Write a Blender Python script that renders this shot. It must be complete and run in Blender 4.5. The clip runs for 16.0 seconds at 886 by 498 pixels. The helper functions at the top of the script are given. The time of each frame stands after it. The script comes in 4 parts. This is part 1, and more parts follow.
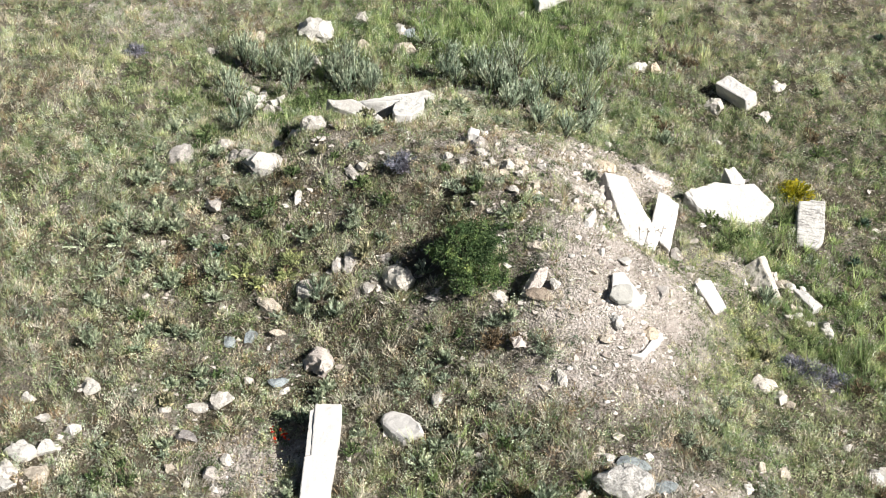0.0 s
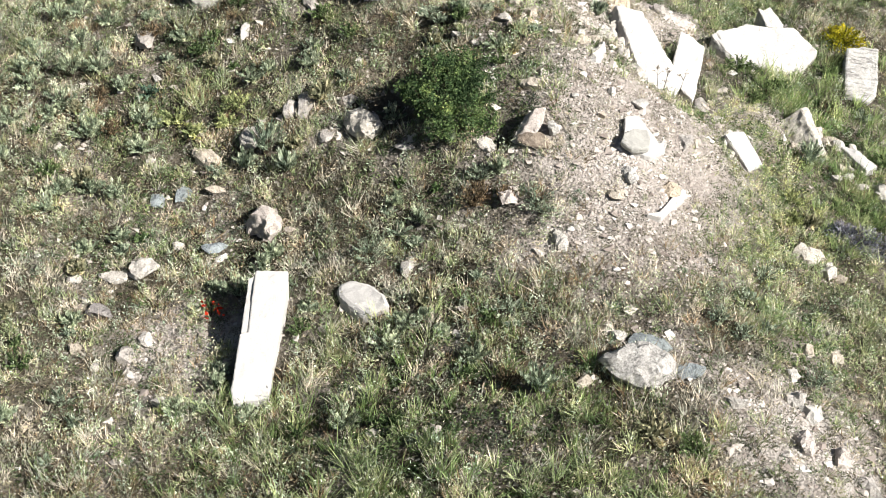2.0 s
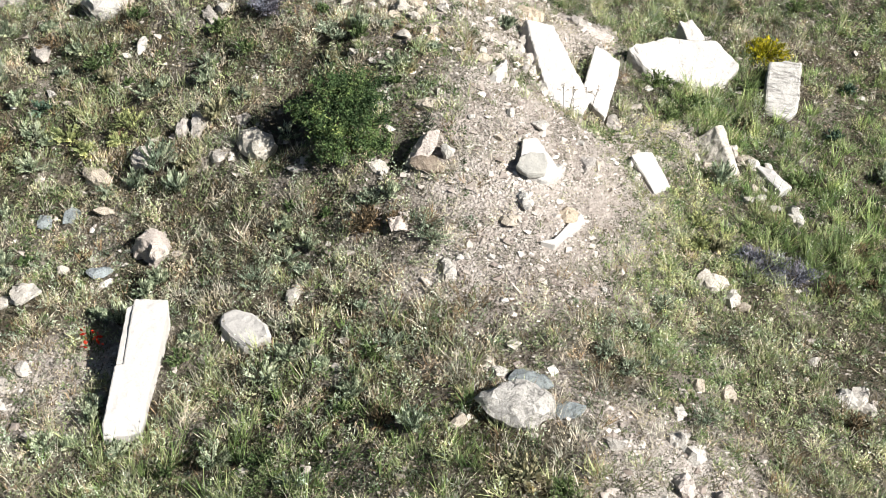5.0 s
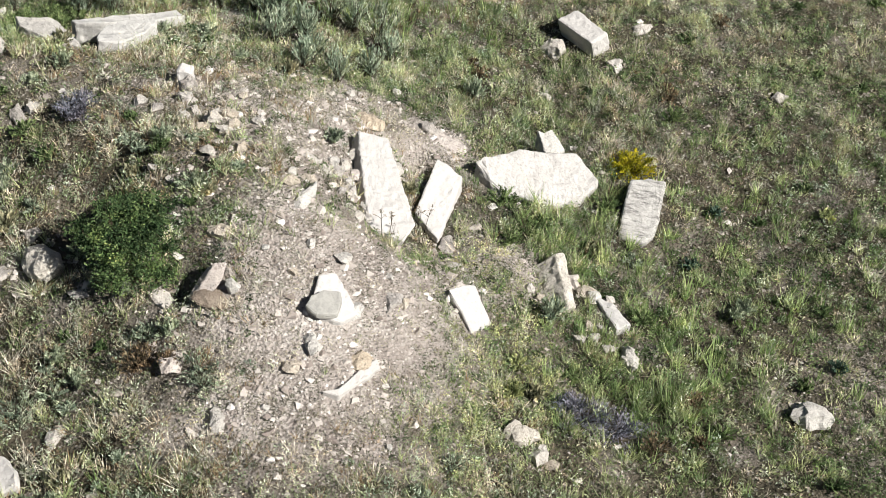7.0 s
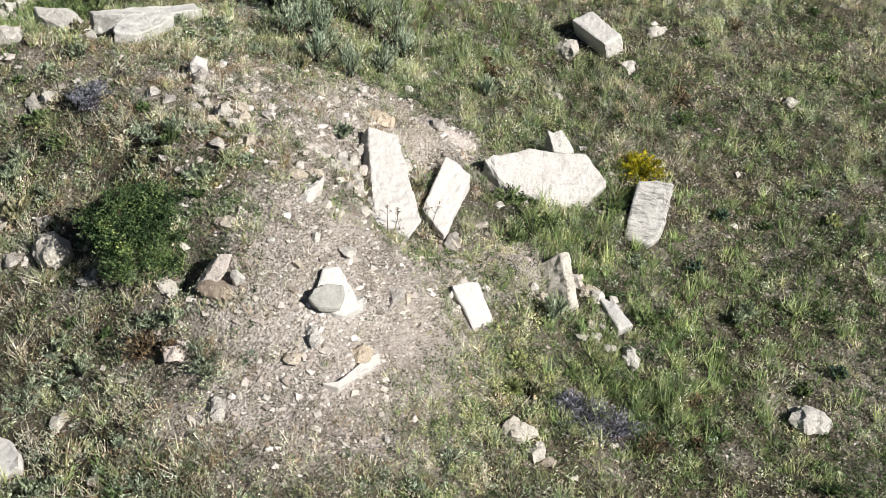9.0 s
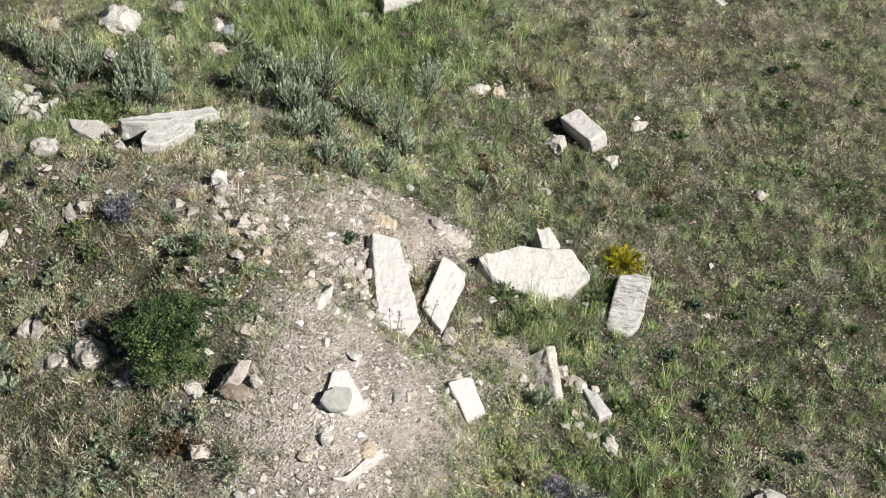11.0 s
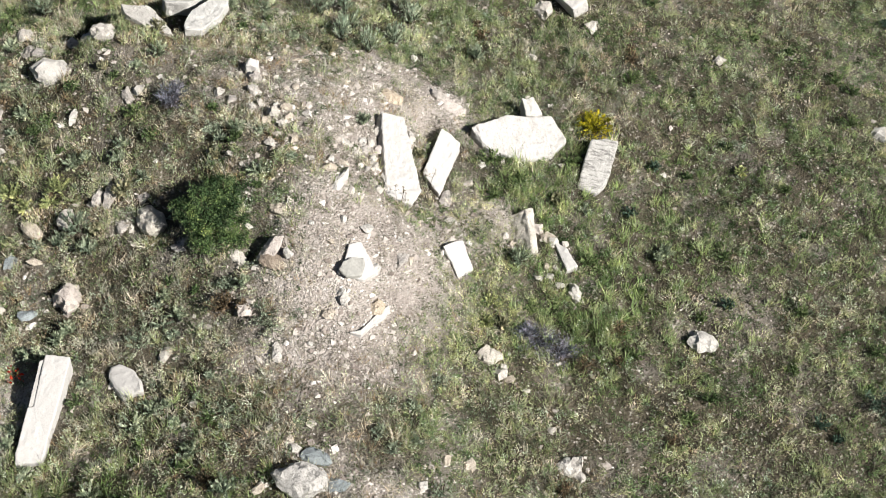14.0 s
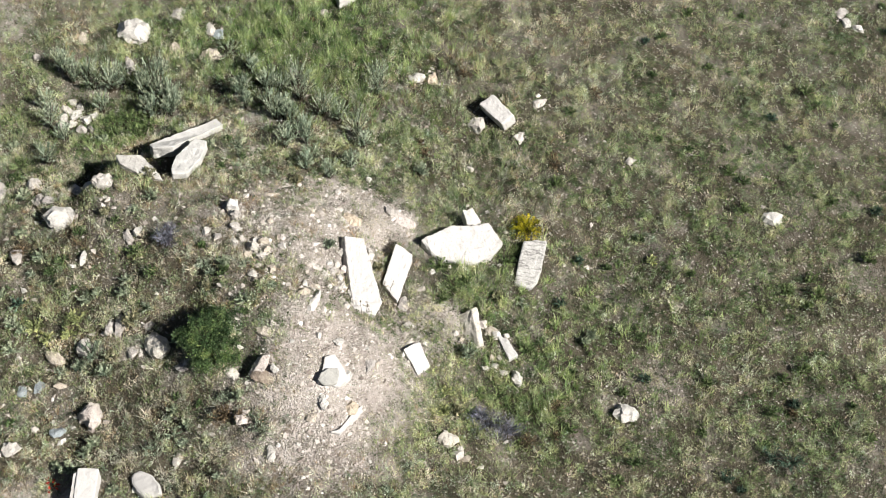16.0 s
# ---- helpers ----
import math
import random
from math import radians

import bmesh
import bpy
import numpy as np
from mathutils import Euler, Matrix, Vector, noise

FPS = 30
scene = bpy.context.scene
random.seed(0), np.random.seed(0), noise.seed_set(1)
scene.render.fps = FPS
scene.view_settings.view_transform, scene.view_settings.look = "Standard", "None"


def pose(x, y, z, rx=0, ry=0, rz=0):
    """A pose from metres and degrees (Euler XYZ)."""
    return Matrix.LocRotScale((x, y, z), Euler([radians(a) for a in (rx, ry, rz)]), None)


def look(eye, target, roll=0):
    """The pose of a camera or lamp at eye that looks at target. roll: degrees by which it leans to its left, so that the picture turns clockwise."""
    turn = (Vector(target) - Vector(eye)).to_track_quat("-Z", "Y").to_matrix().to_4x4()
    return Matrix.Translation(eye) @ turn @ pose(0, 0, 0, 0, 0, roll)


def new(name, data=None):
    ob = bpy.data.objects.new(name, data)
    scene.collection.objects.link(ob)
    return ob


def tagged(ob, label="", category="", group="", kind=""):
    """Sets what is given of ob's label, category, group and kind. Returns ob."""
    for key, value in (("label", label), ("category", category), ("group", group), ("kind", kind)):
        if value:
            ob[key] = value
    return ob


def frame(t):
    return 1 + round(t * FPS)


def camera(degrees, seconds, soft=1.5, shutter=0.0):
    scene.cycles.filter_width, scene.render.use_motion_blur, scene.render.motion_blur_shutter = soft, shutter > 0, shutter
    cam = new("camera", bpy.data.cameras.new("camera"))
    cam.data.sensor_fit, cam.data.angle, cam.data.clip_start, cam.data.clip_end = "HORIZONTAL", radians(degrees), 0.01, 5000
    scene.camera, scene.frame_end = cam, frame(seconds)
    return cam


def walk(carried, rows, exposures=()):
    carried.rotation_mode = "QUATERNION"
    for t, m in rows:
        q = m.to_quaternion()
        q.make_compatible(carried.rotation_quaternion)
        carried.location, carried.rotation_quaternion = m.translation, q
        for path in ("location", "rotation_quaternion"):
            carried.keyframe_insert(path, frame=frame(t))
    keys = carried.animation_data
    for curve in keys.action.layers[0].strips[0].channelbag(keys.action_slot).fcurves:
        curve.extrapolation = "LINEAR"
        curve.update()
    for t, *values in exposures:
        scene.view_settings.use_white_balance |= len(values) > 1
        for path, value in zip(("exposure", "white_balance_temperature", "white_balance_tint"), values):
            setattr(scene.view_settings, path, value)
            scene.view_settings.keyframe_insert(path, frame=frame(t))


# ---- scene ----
cam = camera(34.4, 16.0, soft=0.7)
PATH = [
    (0, (-4.001, -18.401, 15.074), (-4.025, -16.83, 13.836), 4.4),
    (0.5, (-3.931, -17.113, 14.187), (-3.958, -15.539, 12.952), 4.5),
    (1, (-3.828, -16.388, 13.049), (-3.855, -14.826, 11.8), 4.5),
    (1.5, (-3.717, -16.021, 12.151), (-3.739, -14.508, 10.843), 4.7),
    (2, (-3.537, -15.933, 11.712), (-3.561, -14.425, 10.398), 4.7),
    (2.5, (-3.431, -15.863, 11.716), (-3.456, -14.356, 10.401), 4.8),
    (3, (-3.329, -15.816, 11.663), (-3.355, -14.309, 10.348), 4.8),
    (3.2, (-3.266, -15.811, 11.646), (-3.295, -14.304, 10.332), 4.7),
    (5.3, (-1.981, -14.794, 11.943), (-1.996, -13.305, 10.608), 5.2),
    (5.5, (-1.713, -14.544, 11.99), (-1.727, -13.053, 10.657), 5.3),
    (6, (-0.963, -13.771, 12.147), (-0.981, -12.278, 10.816), 5.5),
    (6.5, (-0.261, -13.081, 12.335), (-0.285, -11.583, 11.01), 6.1),
    (7, (0.092, -12.936, 12.334), (0.042, -11.438, 11.01), 6.7),
    (7.5, (0.251, -12.973, 12.377), (0.169, -11.479, 11.049), 7.1),
    (8, (0.366, -13.015, 12.377), (0.279, -11.523, 11.047), 7.1),
    (8.2, (0.406, -13.012, 12.394), (0.318, -11.523, 11.062), 7.1),
    (10.3, (0.275, -13.361, 13.378), (0.193, -11.864, 12.054), 7.1),
    (10.5, (0.313, -13.46, 13.712), (0.226, -11.962, 12.39), 6.9),
    (11, (0.347, -13.65, 14.693), (0.253, -12.154, 13.369), 6.8),
    (11.5, (0.317, -13.861, 15.831), (0.221, -12.368, 14.503), 6.8),
    (12, (0.327, -14.118, 16.936), (0.228, -12.627, 15.606), 6.7),
    (12.5, (0.346, -14.295, 17.535), (0.248, -12.825, 16.182), 6.7),
    (13, (0.361, -14.432, 18.058), (0.281, -13.049, 16.615), 7.2),
    (13.5, (0.383, -14.512, 18.693), (0.321, -13.239, 17.151), 7.7),
    (14, (0.3, -14.445, 19.62), (0.258, -13.261, 18.009), 8.5),
    (14.5, (0.238, -14.673, 20.648), (0.199, -13.489, 19.036), 8.6),
    (15, (0.239, -14.925, 21.845), (0.196, -13.742, 20.233), 8.5),
    (15.5, (0.223, -15.172, 23.164), (0.188, -13.99, 21.551), 8.2),
    (16, (0.223, -15.37, 24.535), (0.232, -14.19, 22.92), 6.8),
]
walk(cam, [(t, look(eye, target, roll)) for t, eye, target, roll in PATH], [(0, 1.24), (3.2, 1.27), (5.5, 1.14), (6.5, 0.92), (8.2, 0.9), (11, 0.8), (12.5, 0.9), (14, 1.0), (16, 1.05)])

# ---- sky, sun, exposure ----
SUN_ELEVATION, SUN_AZIMUTH = 43.0, -26.0  # degrees; azimuth counted from +x towards +y
world = bpy.data.worlds.new("sky")
world.use_nodes = True
scene.world = world
wn = world.node_tree
sky = wn.nodes.new("ShaderNodeTexSky")
sky.sky_type = "NISHITA"
sky.sun_disc = False
sky.sun_elevation = radians(SUN_ELEVATION)
sky.sun_rotation = radians(90.0 - SUN_AZIMUTH)
wn.nodes["Background"].inputs["Strength"].default_value = 0.023
wn.links.new(sky.outputs["Color"], wn.nodes["Background"].inputs["Color"])
sun_data = bpy.data.lights.new("sun", "SUN")
sun_data.energy, sun_data.angle, sun_data.color = 4.8, radians(0.53), (1.0, 0.965, 0.91)
sun = new("sun", sun_data)
ce, se = math.cos(radians(SUN_ELEVATION)), math.sin(radians(SUN_ELEVATION))
sun.matrix_world = look((40 * ce * math.cos(radians(SUN_AZIMUTH)), 40 * ce * math.sin(radians(SUN_AZIMUTH)), 40 * se), (0, 0, 0))

rng = np.random.default_rng(7)


# ---- materials ----
def node_material(name, rough=0.9, spec=0.25):
    m = bpy.data.materials.new(name)
    m.use_nodes = True
    t = m.node_tree
    b = t.nodes["Principled BSDF"]
    b.inputs["Roughness"].default_value = rough
    b.inputs["Specular IOR Level"].default_value = spec
    return m, t, b


def ramp(t, fac, stops):
    r = t.nodes.new("ShaderNodeValToRGB")
    e = r.color_ramp.elements
    while len(e) < len(stops):
        e.new(0.5)
    for k, (p, c) in enumerate(stops):
        e[k].position, e[k].color = p, (*c, 1)
    t.links.new(fac, r.inputs["Fac"])
    return r.outputs["Color"]


def noise_tex(t, scale, detail=4, rough=0.6):
    c = t.nodes.new("ShaderNodeTexCoord")
    n = t.nodes.new("ShaderNodeTexNoise")
    n.inputs["Scale"].default_value, n.inputs["Detail"].default_value, n.inputs["Roughness"].default_value = scale, detail, rough
    t.links.new(c.outputs["Object"], n.inputs["Vector"])
    return n.outputs["Fac"]


def mixed(t, fac, a, b, mode="MIX"):
    n = t.nodes.new("ShaderNodeMix")
    n.data_type, n.blend_type = "RGBA", mode
    for key, v in ((0, fac), (6, a), (7, b)):
        if isinstance(v, (int, float)):
            n.inputs[key].default_value = v
        elif isinstance(v, tuple):
            n.inputs[key].default_value = (*v, 1)
        else:
            t.links.new(v, n.inputs[key])
    return n.outputs[2]


def bumped(t, b, height, strength, distance):
    n = t.nodes.new("ShaderNodeBump")
    n.inputs["Strength"].default_value, n.inputs["Distance"].default_value = strength, distance
    t.links.new(height, n.inputs["Height"])
    t.links.new(n.outputs["Normal"], b.inputs["Normal"])


def rock_material(name, light, dark, stain_or_shadow, amount=0.5, stretch=None, relief=0.9, grain=0.8):
    """Weathered stone: mottled body, lichen or dirt stains (painted stalk shadows on one block), pitted surface."""
    m, t, b = node_material(name, 0.88, 0.2)
    info = t.nodes.new("ShaderNodeObjectInfo")
    body = ramp(t, noise_tex(t, 6.0, 6, 0.65), [(0.3, dark), (0.62, light)])
    fine = ramp(t, noise_tex(t, 45.0, 5, 0.7), [(0.34, (0.5, 0.48, 0.46)), (0.48, (1.06, 1.06, 1.05)), (0.7, (1.14, 1.14, 1.13))])
    col = mixed(t, grain, body, fine, "MULTIPLY")
    flecks = noise_tex(t, 13.0, 7, 0.75)
    if stretch:  # flecks rescaled; uneven values draw them out into painted stalk-shadow streaks
        place = t.nodes.new("ShaderNodeMapping")
        place.inputs["Scale"].default_value = stretch
        place.inputs["Rotation"].default_value = (0, 0, 0.5)
        src = flecks.node.inputs["Vector"].links[0].from_socket
        t.links.new(src, place.inputs["Vector"])
        t.links.new(place.outputs["Vector"], flecks.node.inputs["Vector"])
        flecks.node.inputs["Scale"].default_value = 2.2 if stretch[0] != stretch[1] else 9.0
    spots = ramp(t, flecks, [(0.62 - 0.16 * amount, (0, 0, 0)), (0.74 - 0.1 * amount, (1, 1, 1))])
    n = t.nodes.new("ShaderNodeMath")
    n.operation = "MULTIPLY"
    n.inputs[1].default_value = amount
    t.links.new(spots, n.inputs[0])
    col = mixed(t, n.outputs[0], col, stain_or_shadow)
    tone = ramp(t, info.outputs["Random"], [(0.0, (0.88, 0.87, 0.85)), (1.0, (1, 1, 1))])
    t.links.new(mixed(t, 1.0, col, tone, "MULTIPLY"), b.inputs["Base Color"])
    bumped(t, b, noise_tex(t, 24.0, 8, 0.78), relief, 0.045 * relief)
    return m


ROCK = {
    "dull": rock_material("dull_marble", (0.48, 0.47, 0.45), (0.41, 0.40, 0.385), (0.28, 0.27, 0.255), 0.3, relief=0.6, grain=0.5),
    "white": rock_material("white_limestone", (0.55, 0.53, 0.50), (0.43, 0.41, 0.385), (0.30, 0.28, 0.26), 0.35, grain=0.6),
    "marble": rock_material("white_marble", (0.445, 0.43, 0.415), (0.41, 0.395, 0.38), (0.38, 0.36, 0.345), 0.16, relief=0.4, grain=0.3),
    "pale": rock_material("pale_limestone", (0.53, 0.50, 0.465), (0.39, 0.365, 0.335), (0.25, 0.23, 0.21), 0.4, grain=0.7),
    "grey": rock_material("grey_limestone", (0.44, 0.41, 0.38), (0.29, 0.27, 0.26), (0.55, 0.52, 0.48), 0.45),
    "pitted": rock_material("pitted_marble", (0.47, 0.455, 0.44), (0.40, 0.385, 0.37), (0.17, 0.16, 0.15), 0.62, (3.4, 3.4, 3.4), 0.6, 0.4),
    "ashen": rock_material("ash_grey_stone", (0.33, 0.325, 0.305), (0.28, 0.275, 0.26), (0.26, 0.25, 0.24), 0.24, relief=0.5, grain=0.4),
    # The dark streaks paint the shadows of plant stalks into this marble's colour.
    "shadow_streaked": rock_material("shadow_streaked_marble", (0.43, 0.42, 0.40), (0.34, 0.33, 0.315), (0.06, 0.055, 0.055), 0.85, (1.9, 7.5, 4.0), 0.7, 0.6),
    "weathered": rock_material("weathered_marble", (0.62, 0.58, 0.52), (0.43, 0.4, 0.36), (0.22, 0.21, 0.19), 0.6),
    "darkgrey": rock_material("dark_stone", (0.27, 0.25, 0.24), (0.15, 0.14, 0.14), (0.42, 0.4, 0.37), 0.35),
    "slate": rock_material("blue_grey_schist", (0.29, 0.325, 0.335), (0.18, 0.205, 0.225), (0.45, 0.45, 0.43), 0.35),
    "tan": rock_material("tan_sandstone", (0.52, 0.465, 0.395), (0.39, 0.34, 0.285), (0.3, 0.24, 0.19), 0.4),
    "ochre": rock_material("ochre_sandstone", (0.52, 0.44, 0.345), (0.40, 0.335, 0.26), (0.55, 0.5, 0.44), 0.4),
    "pink": rock_material("pinkish_stone", (0.59, 0.535, 0.50), (0.42, 0.37, 0.345), (0.62, 0.58, 0.54), 0.4),
    "brown": rock_material("brown_stone", (0.30, 0.25, 0.20), (0.19, 0.15, 0.12), (0.44, 0.38, 0.32), 0.4),
    "boulder": rock_material("speckled_boulder", (0.52, 0.50, 0.47), (0.30, 0.29, 0.28), (0.13, 0.125, 0.12), 0.9),
}


def soil_material():
    m, t, b = node_material("stony_soil", 0.95, 0.1)
    spoil = t.nodes.new("ShaderNodeAttribute")
    spoil.attribute_name = "spoil"
    dug = ramp(t, noise_tex(t, 0.55, 5, 0.6), [(0.3, (0.29, 0.255, 0.235)), (0.5, (0.41, 0.375, 0.35)), (0.68, (0.51, 0.475, 0.45))])
    turf = ramp(t, noise_tex(t, 1.1, 5, 0.6), [(0.3, (0.05, 0.046, 0.033)), (0.5, (0.09, 0.081, 0.06)), (0.7, (0.17, 0.15, 0.118))])
    wide = mixed(t, spoil.outputs["Fac"], turf, dug)
    fine = ramp(t, noise_tex(t, 9.0, 8, 0.75), [(0.3, (0.52, 0.46, 0.4)), (0.52, (0.95, 0.93, 0.9)), (0.7, (1.15, 1.13, 1.1))])
    col = mixed(t, 0.85, wide, fine, "MULTIPLY")
    c = t.nodes.new("ShaderNodeTexCoord")
    v = t.nodes.new("ShaderNodeTexVoronoi")
    v.inputs["Scale"].default_value = 26.0
    t.links.new(c.outputs["Object"], v.inputs["Vector"])
    grit = ramp(t, v.outputs["Color"], [(0.78, (0, 0, 0)), (0.86, (1, 1, 1))])
    col = mixed(t, grit, col, mixed(t, 0.5, col, (0.6, 0.56, 0.5)))
    sod = t.nodes.new("ShaderNodeAttribute")  # closed sod where the meadow runs on
    sod.attribute_name = "sod"
    green = ramp(t, noise_tex(t, 0.7, 9, 0.75), [(0.32, (0.06, 0.07, 0.03)), (0.5, (0.13, 0.14, 0.07)), (0.68, (0.25, 0.23, 0.14))])
    blade = ramp(t, noise_tex(t, 16.0, 6, 0.8), [(0.35, (0.45, 0.47, 0.42)), (0.6, (1.2, 1.2, 1.15))])
    col = mixed(t, sod.outputs["Fac"], col, mixed(t, 1.0, green, blade, "MULTIPLY"))
    t.links.new(col, b.inputs["Base Color"])
    h = mixed(t, 0.5, noise_tex(t, 22.0, 8, 0.8), v.outputs["Distance"])
    bumped(t, b, h, 1.0, 0.09)
    return m


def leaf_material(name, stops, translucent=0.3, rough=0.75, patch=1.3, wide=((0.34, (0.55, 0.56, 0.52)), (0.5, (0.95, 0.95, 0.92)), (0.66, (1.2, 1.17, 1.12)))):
    """Leaves and blades: each island takes its own tone, with broad drifts over the ground."""
    m, t, b = node_material(name, rough, 0.1)
    geo = t.nodes.new("ShaderNodeNewGeometry")
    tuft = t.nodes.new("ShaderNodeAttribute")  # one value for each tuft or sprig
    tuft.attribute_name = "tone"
    pick = t.nodes.new("ShaderNodeMix")
    pick.inputs[0].default_value = 0.7
    t.links.new(geo.outputs["Random Per Island"], pick.inputs[2])
    t.links.new(tuft.outputs["Fac"], pick.inputs[3])
    col = ramp(t, pick.outputs[0], stops)
    # Low values darken; turf uses them to paint shade into its clump gaps.
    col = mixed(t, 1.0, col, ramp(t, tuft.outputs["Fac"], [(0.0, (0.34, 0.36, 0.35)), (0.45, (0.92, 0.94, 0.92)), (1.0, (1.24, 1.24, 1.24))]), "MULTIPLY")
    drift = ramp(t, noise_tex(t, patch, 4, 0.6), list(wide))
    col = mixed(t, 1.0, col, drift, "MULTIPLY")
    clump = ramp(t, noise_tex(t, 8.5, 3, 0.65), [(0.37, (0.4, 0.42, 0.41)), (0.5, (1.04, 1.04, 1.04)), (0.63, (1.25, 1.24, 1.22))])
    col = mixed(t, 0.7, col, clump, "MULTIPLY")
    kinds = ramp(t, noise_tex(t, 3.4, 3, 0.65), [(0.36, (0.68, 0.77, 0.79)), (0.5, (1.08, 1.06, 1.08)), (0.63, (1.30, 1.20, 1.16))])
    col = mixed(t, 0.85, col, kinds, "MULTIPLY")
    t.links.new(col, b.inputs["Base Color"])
    tr = t.nodes.new("ShaderNodeBsdfTranslucent")
    t.links.new(col, tr.inputs["Color"])
    mix = t.nodes.new("ShaderNodeMixShader")
    mix.inputs[0].default_value = translucent
    t.links.new(b.outputs[0], mix.inputs[1])
    t.links.new(tr.outputs[0], mix.inputs[2])
    t.links.new(mix.outputs[0], t.nodes["Material Output"].inputs["Surface"])
    return m


SOIL = soil_material()
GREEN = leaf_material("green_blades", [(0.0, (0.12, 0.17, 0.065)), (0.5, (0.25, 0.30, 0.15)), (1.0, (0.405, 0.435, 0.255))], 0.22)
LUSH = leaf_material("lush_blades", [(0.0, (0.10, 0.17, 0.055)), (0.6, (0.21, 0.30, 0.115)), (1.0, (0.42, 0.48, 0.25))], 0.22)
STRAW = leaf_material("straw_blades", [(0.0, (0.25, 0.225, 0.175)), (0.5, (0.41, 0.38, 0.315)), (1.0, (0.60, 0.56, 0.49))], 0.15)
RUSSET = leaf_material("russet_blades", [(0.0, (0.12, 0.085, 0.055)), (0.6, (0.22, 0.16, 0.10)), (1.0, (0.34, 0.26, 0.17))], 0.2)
SAGE = leaf_material("sage_leaves", [(0.0, (0.27, 0.34, 0.24)), (0.6, (0.47, 0.54, 0.41)), (1.0, (0.66, 0.70, 0.58))], 0.4)
PALELEAF = leaf_material("wormwood_leaves", [(0.0, (0.30, 0.36, 0.24)), (0.6, (0.46, 0.52, 0.37)), (1.0, (0.60, 0.64, 0.50))], 0.3)
LUSHLEAF = leaf_material("weed_leaves", [(0.0, (0.11, 0.165, 0.06)), (0.6, (0.19, 0.26, 0.11)), (1.0, (0.32, 0.38, 0.19))], 0.3)
TEAL = leaf_material("blue_green_leaves", [(0.0, (0.06, 0.11, 0.08)), (1.0, (0.16, 0.23, 0.17))], 0.2)
TUSSOCK = leaf_material("tussock_blades", [(0.0, (0.26, 0.255, 0.15)), (1.0, (0.48, 0.45, 0.31))], 0.25)
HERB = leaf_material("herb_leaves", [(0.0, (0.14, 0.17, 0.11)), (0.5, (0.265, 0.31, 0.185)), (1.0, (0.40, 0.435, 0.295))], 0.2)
LIME = leaf_material("spurge_leaves", [(0.0, (0.32, 0.37, 0.15)), (1.0, (0.56, 0.58, 0.30))], 0.3)
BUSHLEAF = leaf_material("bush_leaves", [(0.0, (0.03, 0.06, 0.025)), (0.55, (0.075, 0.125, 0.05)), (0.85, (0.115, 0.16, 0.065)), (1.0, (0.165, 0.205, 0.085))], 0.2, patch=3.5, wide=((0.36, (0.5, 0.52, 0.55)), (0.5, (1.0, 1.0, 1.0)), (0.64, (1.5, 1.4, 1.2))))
SEED = leaf_material("seed_heads", [(0.0, (0.5, 0.42, 0.28)), (1.0, (0.74, 0.68, 0.54))], 0.2)
YELLOW = leaf_material("yellow_flowers", [(0.0, (0.32, 0.30, 0.015)), (1.0, (0.58, 0.52, 0.04))], 0.25)
CREAM = leaf_material("cream_flowers", [(0.0, (0.6, 0.58, 0.46)), (1.0, (0.78, 0.77, 0.7))], 0.2)
POPPY = leaf_material("poppy_petals", [(0.0, (0.62, 0.03, 0.015)), (1.0, (0.8, 0.07, 0.03))], 0.3)
MAUVE = leaf_material("mauve_leaves", [(0.0, (0.16, 0.16, 0.21)), (0.6, (0.23, 0.23, 0.285)), (1.0, (0.34, 0.34, 0.42))], 0.15)
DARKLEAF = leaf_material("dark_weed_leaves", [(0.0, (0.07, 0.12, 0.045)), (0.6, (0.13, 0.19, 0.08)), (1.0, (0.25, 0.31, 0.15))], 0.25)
TWIG = leaf_material("twigs", [(0.0, (0.16, 0.12, 0.085)), (1.0, (0.3, 0.24, 0.18))], 0.0, 0.9)

# ---- lie of the land: broad rises and hollows of a dug-over burial mound ----
HILLS = [
    (-5.26, 1.92, 1.84, 3.88), (-1.49, -5.62, 1.67, 3.67), (-2.06, -0.38, 2.23, 3.17), (-7.12, 5.40, -0.72, 2.84),
    (-2.82, -1.34, -1.52, 5.85), (-5.7, -3.45, 0.22, 1.1), (-0.84, 0.82, -0.71, 1.00), (0.23, -1.78, -0.29, 1.44),
    # The dip at (-4.55, -0.65) is deepened to darken the bush's shadow.
    (-6.45, 2.68, 0.40, 0.95), (-4.55, -0.65, -0.38, 0.42), (-0.92, 2.3, -0.55, 0.26), (-7.25, 2.98, -0.75, 0.4), (-5.72, 3.25, -0.9, 0.33), (-6.4, 3.6, -0.45, 0.35), (0.95, 0.55, -0.16, 0.28), (-6.28, -3.66, -0.1, 0.26), (-3.14, -1.52, -0.3, 0.2),
]
_table = np.random.default_rng(3).random((256, 256))


def value_noise(x, y, scale, shift=0):
    """Smooth noise from 0 to 1 over the plan; scale in metres."""
    u, v = np.asarray(x, float) / scale + 37.3 + shift * 11.7, np.asarray(y, float) / scale + 71.9 + shift * 5.3
    iu, iv = np.floor(u).astype(int), np.floor(v).astype(int)
    fu, fv = u - iu, v - iv
    fu, fv = fu * fu * (3 - 2 * fu), fv * fv * (3 - 2 * fv)
    a, b = _table[iu % 256, iv % 256], _table[(iu + 1) % 256, iv % 256]
    c, d = _table[iu % 256, (iv + 1) % 256], _table[(iu + 1) % 256, (iv + 1) % 256]
    return (a * (1 - fu) + b * fu) * (1 - fv) + (c * (1 - fu) + d * fu) * fv


